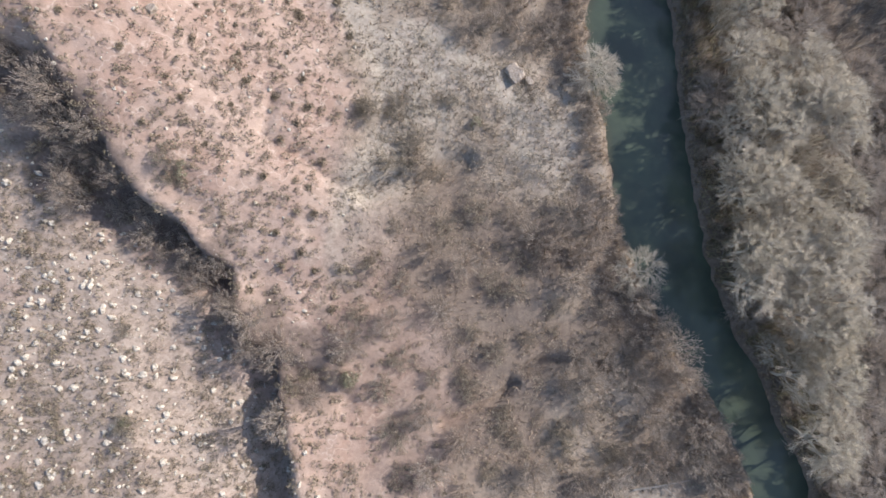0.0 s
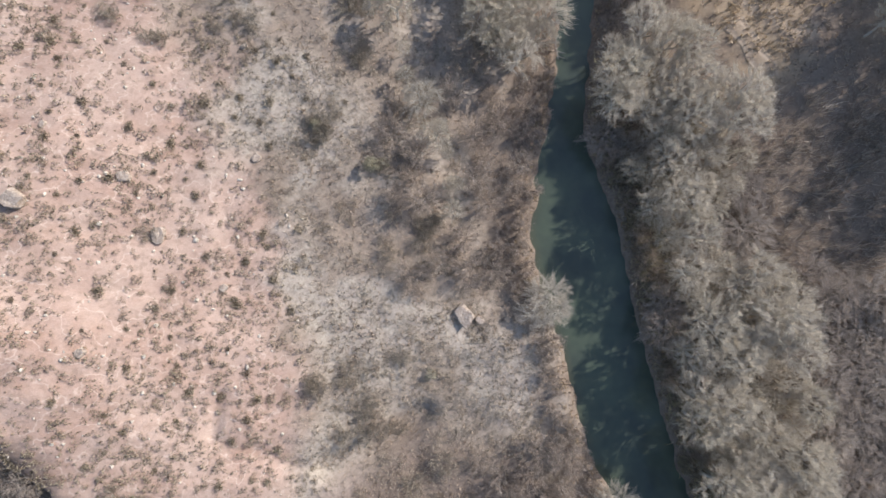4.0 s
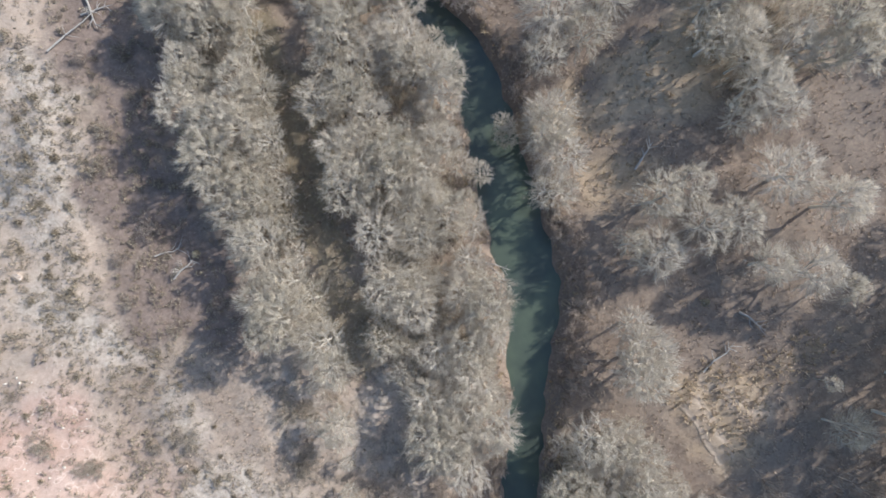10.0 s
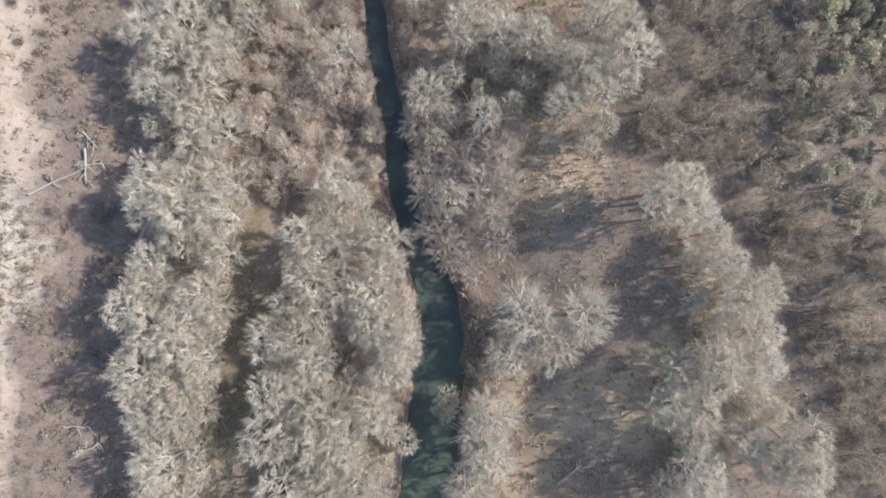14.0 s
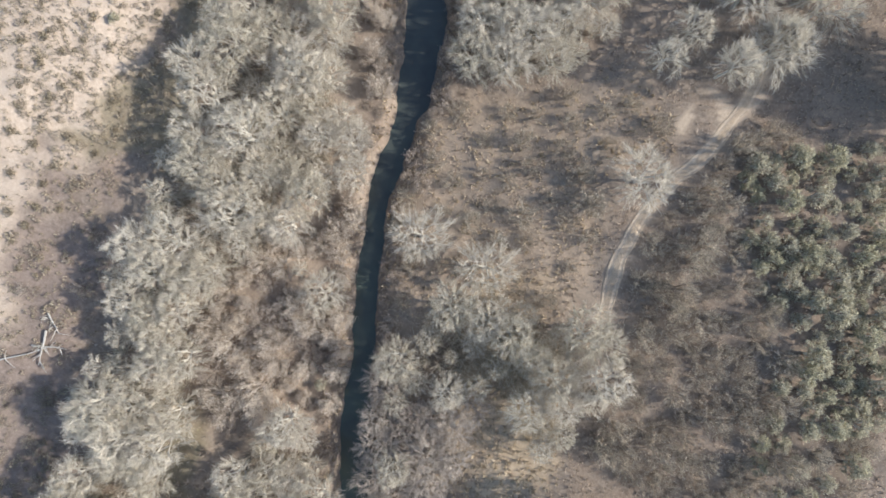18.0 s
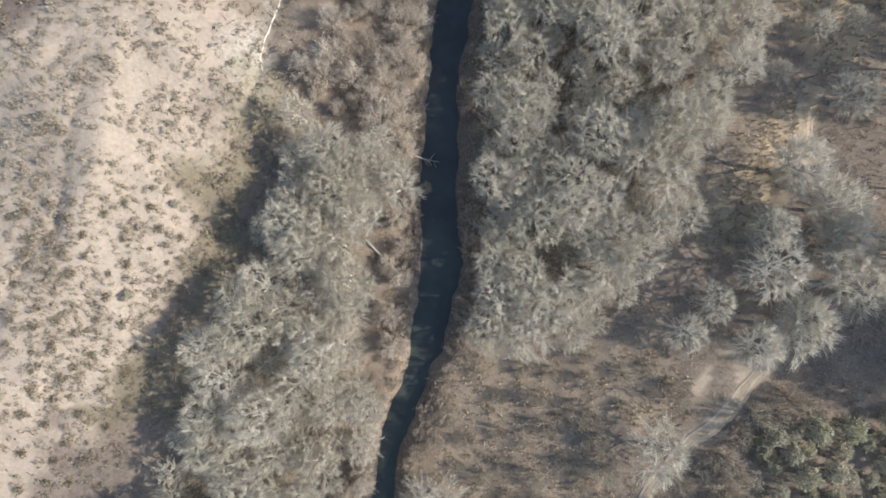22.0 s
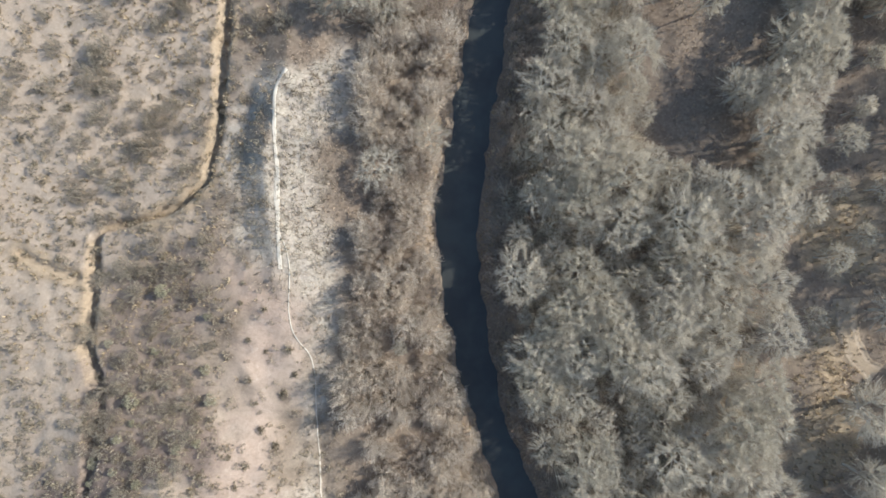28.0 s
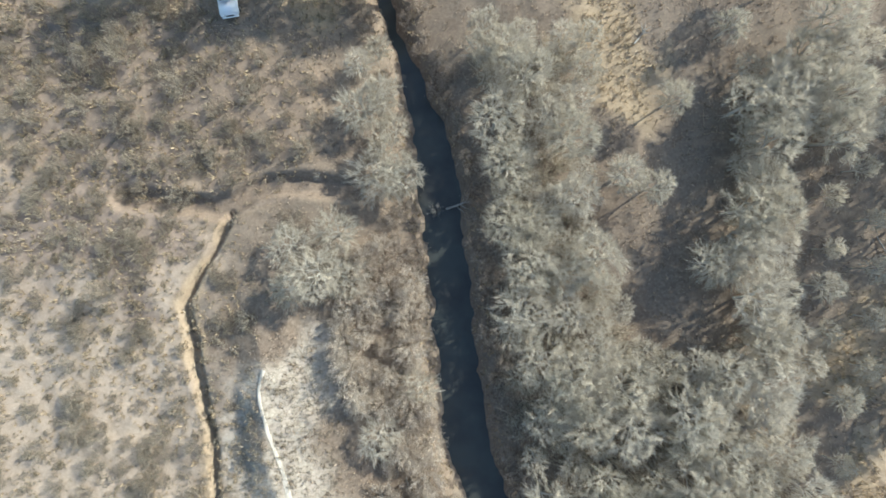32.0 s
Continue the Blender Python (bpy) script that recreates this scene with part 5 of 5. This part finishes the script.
def lane_chance(x, y, dw, de):
    return 0.6 * cover_at(x, y, [BAND_SHADE_GREEN, LANE_GREEN, LANE_HIGH], 0.8)


def sapling_chance(x, y, dw, de):
    inside = np.zeros(len(x))
    for a in WOODS:
        inside = np.maximum(inside, ramp(within(x, y, a), 1.0, 2.2))
    return inside * ramp(np.maximum(dw, de), 0.8, 2.5)


def brush_chance(x, y, dw, de):
    return ramp(de, 0.3, 1.0) * (1 - ramp(y, 36, 46)) * (0.5 + 0.5 * ramp(fog(x, y, 2.8, 79), -0.4, 0.4))


def slope_grass_chance(x, y, dw, de):
    patch = ramp(fog(x, y, 4.2, 82) + 0.5 * fog(x, y, 1.6, 83), -0.35, 0.5)
    return ramp(y, 128, 146) * ramp(dw, 14, 20) * (1 - cover_at(x, y, [RED_HIGH, PALE_HIGH])) * (0.25 + 0.75 * patch)


def reed_chance(x, y, dw, de):
    return ramp(de, 0.1, 0.5) * (1 - ramp(de, 2.5, 4.5)) * (1 - ramp(y, 36, 46))


REED = twig_material("olive_reeds", (0.50, 0.43, 0.27), (0.36, 0.33, 0.22), 0.6, 0.4)
SAPLING = twig_material("sapling_twigs", (0.58, 0.525, 0.43), (0.50, 0.445, 0.355), 0.4, 0.5)
BRUSH = twig_material("bank_brush_twigs", (0.45, 0.395, 0.33), (0.38, 0.33, 0.275), 0.6, 0.4)
GRASS = twig_material("green_grass", (0.22, 0.205, 0.10), (0.28, 0.245, 0.14))
carpet("slope_scrub", "low dry brown scrub dotted over the bare slope", 230000, 801, slope_chance, (0.17, 0.5), 0.7, 34, TUFT, 0.5, True)
carpet("slope_bushes", "rounded grey-brown dwarf bushes on the upper slope", 60000, 803, lambda x, y, dw, de: (0.3 + 0.6 * ramp(y, 85, 105)) * slope_chance(x, y, dw, de), (0.28, 0.62), 0.7, 50, GREY_BUSH, 0.4, True)
carpet("slope_specks", "small dry weeds and stones dotted over the bare slope", 150000, 805, slope_chance, (0.1, 0.24), 0.6, 5, TUFT, 0.6)
carpet("pale_scrub", "low grey-brown scrub on pale soil", 300000, 811, pale_chance, (0.18, 0.5), 0.7, 16, TUFT, 0.4, True)
carpet("low_scrub", "dense low grey-brown scrub between slope and river", 400000, 815, lambda x, y, dw, de: (1 - ramp(y, 50, 64)) * ramp(dw, 2, 5) * (1 - ramp(dw, 20, 27)) * ramp(fog(x, y, 1.7, 77) + 0.6 * fog(x, y, 5, 78), -0.7, 0.4) * (1 - 0.8 * cover_at(x, y, [RED_FIRST])), (0.2, 0.5), 0.7, 14, GREY_BUSH, 0.4, True)
carpet("brown_undergrowth", "brown dry undergrowth and fallen twigs on leaf litter", 330000, 821, floor_chance, (0.22, 0.55), 0.6, 6, FLOOR, 0.17)
carpet("dry_grass", "straw-coloured dry grass and reeds", 220000, 831, straw_chance, (0.25, 0.6), 0.8, 9, STRAW, 0.2)
carpet("sapling_brush", "thin grey-olive saplings and brush between the poplars", 90000, 851, sapling_chance, (1.1, 2.3), 1.2, 24, SAPLING, 0.024)
carpet("bank_brush", "tangled grey-brown brush and reeds down to the water", 150000, 861, brush_chance, (0.7, 1.8), 1.0, 20, BRUSH, 0.035)
carpet("shore_reeds", "olive and straw-coloured reeds along the shaded bank", 330000, 881, reed_chance, (0.5, 1.2), 1.0, 12, REED, 0.06)
carpet("slope_grass", "soft tan and olive dry grass on the upper slope", 150000, 871, slope_grass_chance, (0.25, 0.6), 0.7, 12, STRAW, 0.16)
carpet("lane_grass", "short green and yellow grass in the shaded lane", 200000, 841, lane_chance, (0.15, 0.35), 0.6, 7, GRASS, 0.22)

# ---- bushes that stand out on the slope ----
SLOPE = [shape("desert_shrub", *(lambda v, f, r: ([blade(v, f, Vector((r.gauss(0, 0.17), r.gauss(0, 0.17), r.uniform(0, 0.2))), Vector((r.gauss(0, 0.14), r.gauss(0, 0.14), r.uniform(0.08, 0.28))), r.uniform(0.04, 0.08), r) for _ in range(110)] and (v, f)))([], [], random.Random(900 + k)), TUFT) for k in range(4)]
shrub_rng = random.Random(77)
done = 0
for area, many in ((RED_FIRST, 110), (RED_LOW, 30), (PINK_MID, 70), (PALE_LOW, 40), (RED_HIGH, 15), (TAN_HIGH, 35)):
    for x, y in spots(area, 1.6, 950 + done)[:many]:
        ob = tagged(new("desert_shrub", SLOPE[done % 4]), "small dry brown shrub on bare soil", "shrub", "slope shrubs")
        ob.matrix_basis = planted(x, y, shrub_rng.uniform(0.6, 1.3), shrub_rng.uniform(0.6, 1.0), shrub_rng)
        done += 1


# ---- stones ----
def boulder(x, y, r, seed):
    """A weathered block: a rough lump with flat breaks."""
    g = random.Random(seed)
    bm = bmesh.new()
    bmesh.ops.create_icosphere(bm, subdivisions=2, radius=1)
    for vert in bm.verts:
        n = noise.noise(vert.co * 1.3 + Vector((seed, 0, 0))) * 0.35
        vert.co = Vector((max(-0.8, min(0.8, vert.co.x)) * 1.1, max(-0.75, min(0.75, vert.co.y)), max(-0.6, min(0.55, vert.co.z)) * 0.8)) * (1 + n)
    me = bpy.data.meshes.new("boulder")
    bm.to_mesh(me)
    bm.free()
    me.materials.append(STONE)
    ob = tagged(new("boulder", me), "pale weathered boulder half sunk in the soil", "boulder", "slope boulders")
    ob.matrix_basis = pose(x, y, settle(x, y) + r * 0.2, g.uniform(-8, 8), g.uniform(-8, 8), g.uniform(0, 360)) @ Matrix.Diagonal((r * 1.15, r, r, 1))


for k, (x, y, r) in enumerate(BOULDERS):
    boulder(x, y, r, k)


def rubble(name, label, n, seed, chance, size, box):
    """Many small broken stones in one mesh: flattened, roughened lumps half sunk in the soil."""
    x, y, g = strewn(n, seed, box)
    dw, de = shore(x, y)
    keep = g.uniform(0, 1, n) < chance(x, y, dw, de)
    x, y = x[keep], y[keep]
    bm = bmesh.new()
    bmesh.ops.create_icosphere(bm, subdivisions=1, radius=1)
    lump = np.array([v.co[:] for v in bm.verts])
    faces = np.array([[v.index for v in f.verts] for f in bm.faces])
    bm.free()
    s = size[0] + (size[1] - size[0]) * g.random(len(x)) ** 3
    p = lump[None] * (1 + g.uniform(-0.3, 0.3, (len(x), len(lump), 1))) * s[:, None, None] * g.uniform(0.6, 1.2, (len(x), 1, 3)) * np.array([1.1, 1.0, 0.7])
    p = p + np.stack([x, y, relief_z(x, y) + 0.15 * s], 1)[:, None, :]
    f = faces[None] + (np.arange(len(x)) * len(lump))[:, None, None]
    me = sheet(name, p.reshape(-1, 3), f.reshape(-1, 3), RUBBLE, False)
    return tagged(new(name, me), label, "stones", "", "stuff")


RUBBLE = stone_material("white_rubble", (0.40, 0.35, 0.28), (0.66, 0.60, 0.51))
rubble("pale_rubble", "broken white stones strewn over pale soil beside the ravine", 5200, 971, lambda x, y, dw, de: 0.75 * cover_at(x, y, [PALE_GREEN_FIRST]), (0.06, 0.34), (-48, -4, -30, 12))
rubble("slope_stones", "small pale stones scattered over the red slope", 4200, 973, lambda x, y, dw, de: 0.35 * cover_at(x, y, [RED_FIRST, RED_LOW]), (0.04, 0.2), (-46, -6, -8, 54))


# ---- dead wood ----
def fallen_log(ax, ay, bx, by, thick, seed, lift=0.15):
    """A bleached fallen trunk with a few broken side branches."""
    g = random.Random(seed)
    a = Vector((ax, ay, max(settle(ax, ay), WATER_Z) + lift))
    b = Vector((bx, by, max(settle(bx, by), WATER_Z) + lift + 0.1))
    root = thing("fallen_log", "bleached fallen trunk with broken branches", "log", "dead wood")
    root.matrix_basis = Matrix.Translation(a)
    d = b - a
    pts = [Vector((0, 0, 0)), d * 0.35 + jitter(g, 0.08), d * 0.7 + jitter(g, 0.1), d]
    v, f = [], []
    tube(v, f, pts, [thick, thick * 0.85, thick * 0.6, thick * 0.25], 7)
    child("trunk", shape("trunk", v, f, DRY), root)
    side = Vector((-d.y, d.x, 0)).normalized()
    for k in range(5):
        s = g.uniform(0.35, 0.95)
        o = d * s
        e = o + d.normalized() * g.uniform(0.3, 0.9) + side * g.choice((-1, 1)) * g.uniform(0.4, 1.0) + Vector((0, 0, g.uniform(0, 0.4)))
        v, f = [], []
        tube(v, f, [o, o.lerp(e, 0.5) + jitter(g, 0.06), e], [thick * 0.45, thick * 0.3, thick * 0.1], 5)
        child("branch", shape("branch", v, f, DRY), root)


for k, row in enumerate(LOGS):
    fallen_log(*row, 40 + k)


# ---- the parked car ----
def box_part(name, parent, size, at, mat, bevel=0.05, label="", taper=1.0):
    """A rounded block; taper draws its top in."""
    bm = bmesh.new()
    bmesh.ops.create_cube(bm, size=1)
    for vert in bm.verts:
        k = taper if vert.co.z > 0 else 1.0
        vert.co = Vector((vert.co.x * size[0] * k, vert.co.y * size[1] * k, vert.co.z * size[2]))
    bmesh.ops.bevel(bm, geom=bm.edges[:], offset=bevel, segments=3, affect="EDGES")
    me = bpy.data.meshes.new(name)
    bm.to_mesh(me)
    bm.free()
    me.polygons.foreach_set("use_smooth", [True] * len(me.polygons))
    me.materials.append(mat)
    ob = child(name, me, parent, label)
    ob.location = at
    return ob


def disc_part(name, parent, radius, depth, at, mat, label=""):
    bm = bmesh.new()
    bmesh.ops.create_cone(bm, cap_ends=True, segments=24, radius1=radius, radius2=radius, depth=depth, matrix=Matrix.Rotation(math.pi / 2, 4, "Y"))
    bmesh.ops.bevel(bm, geom=[e for e in bm.edges if len(e.link_faces) == 2 and e.calc_face_angle(0) > 1], offset=depth * 0.15, segments=2, affect="EDGES")
    me = bpy.data.meshes.new(name)
    bm.to_mesh(me)
    bm.free()
    me.materials.append(mat)
    ob = child(name, me, parent, label)
    ob.location = at
    return ob


PAINT = plain_material("white_car_paint", (0.74, 0.76, 0.79), 0.25)
GLASS = plain_material("dark_car_glass", (0.03, 0.035, 0.04), 0.06)
RUBBER = plain_material("tyre_rubber", (0.025, 0.025, 0.025), 0.85)
ALLOY = plain_material("grey_wheel_alloy", (0.45, 0.45, 0.46), 0.35, 1.0)
LAMP = plain_material("lamp_glass", (0.75, 0.77, 0.8), 0.1)
TRIM = plain_material("black_plastic_trim", (0.03, 0.03, 0.03), 0.6)

car = thing("parked_car", "white car parked on dry grass by the trees", "car", "")
car.matrix_basis = pose(CAR_AT[0], CAR_AT[1], settle(*CAR_AT), 0, 0, 10)
body = box_part("body", car, (1.78, 4.2, 0.62), (0, 0, 0.62), PAINT, 0.16, "", 0.96)
cabin = box_part("cabin", car, (1.62, 2.3, 0.58), (0, 0.35, 1.16), GLASS, 0.12, "dark window band", 0.84)
box_part("roof", car, (1.34, 1.75, 0.07), (0, 0.38, 1.455), PAINT, 0.03)
box_part("bonnet", car, (1.5, 1.05, 0.06), (0, -1.42, 0.945), PAINT, 0.025)
for sx in (-1, 1):
    box_part("headlight", car, (0.36, 0.16, 0.16), (sx * 0.64, -2.05, 0.72), LAMP, 0.04, "clear headlight")
    box_part("tail_light", car, (0.26, 0.1, 0.2), (sx * 0.7, 2.06, 0.78), plain_material("red_lamp_glass", (0.35, 0.02, 0.02), 0.2), 0.03, "red tail light")
    box_part("mirror", car, (0.2, 0.1, 0.13), (sx * 0.98, -0.55, 1.02), PAINT, 0.03)
    for sy in (-1.3, 1.3):
        wheel = disc_part("wheel", car, 0.31, 0.2, (sx * 0.82, sy, 0.31), RUBBER, "black tyre")
        disc_part("rim", wheel, 0.19, 0.03, (sx * 0.1, 0, 0), ALLOY, "grey alloy rim")
box_part("grille", car, (0.7, 0.06, 0.16), (0, -2.09, 0.6), TRIM, 0.02, "black grille")
box_part("bumper", car, (1.66, 0.16, 0.16), (0, -2.08, 0.42), PAINT, 0.06)
box_part("rear_bumper", car, (1.66, 0.16, 0.18), (0, 2.08, 0.44), PAINT, 0.06)
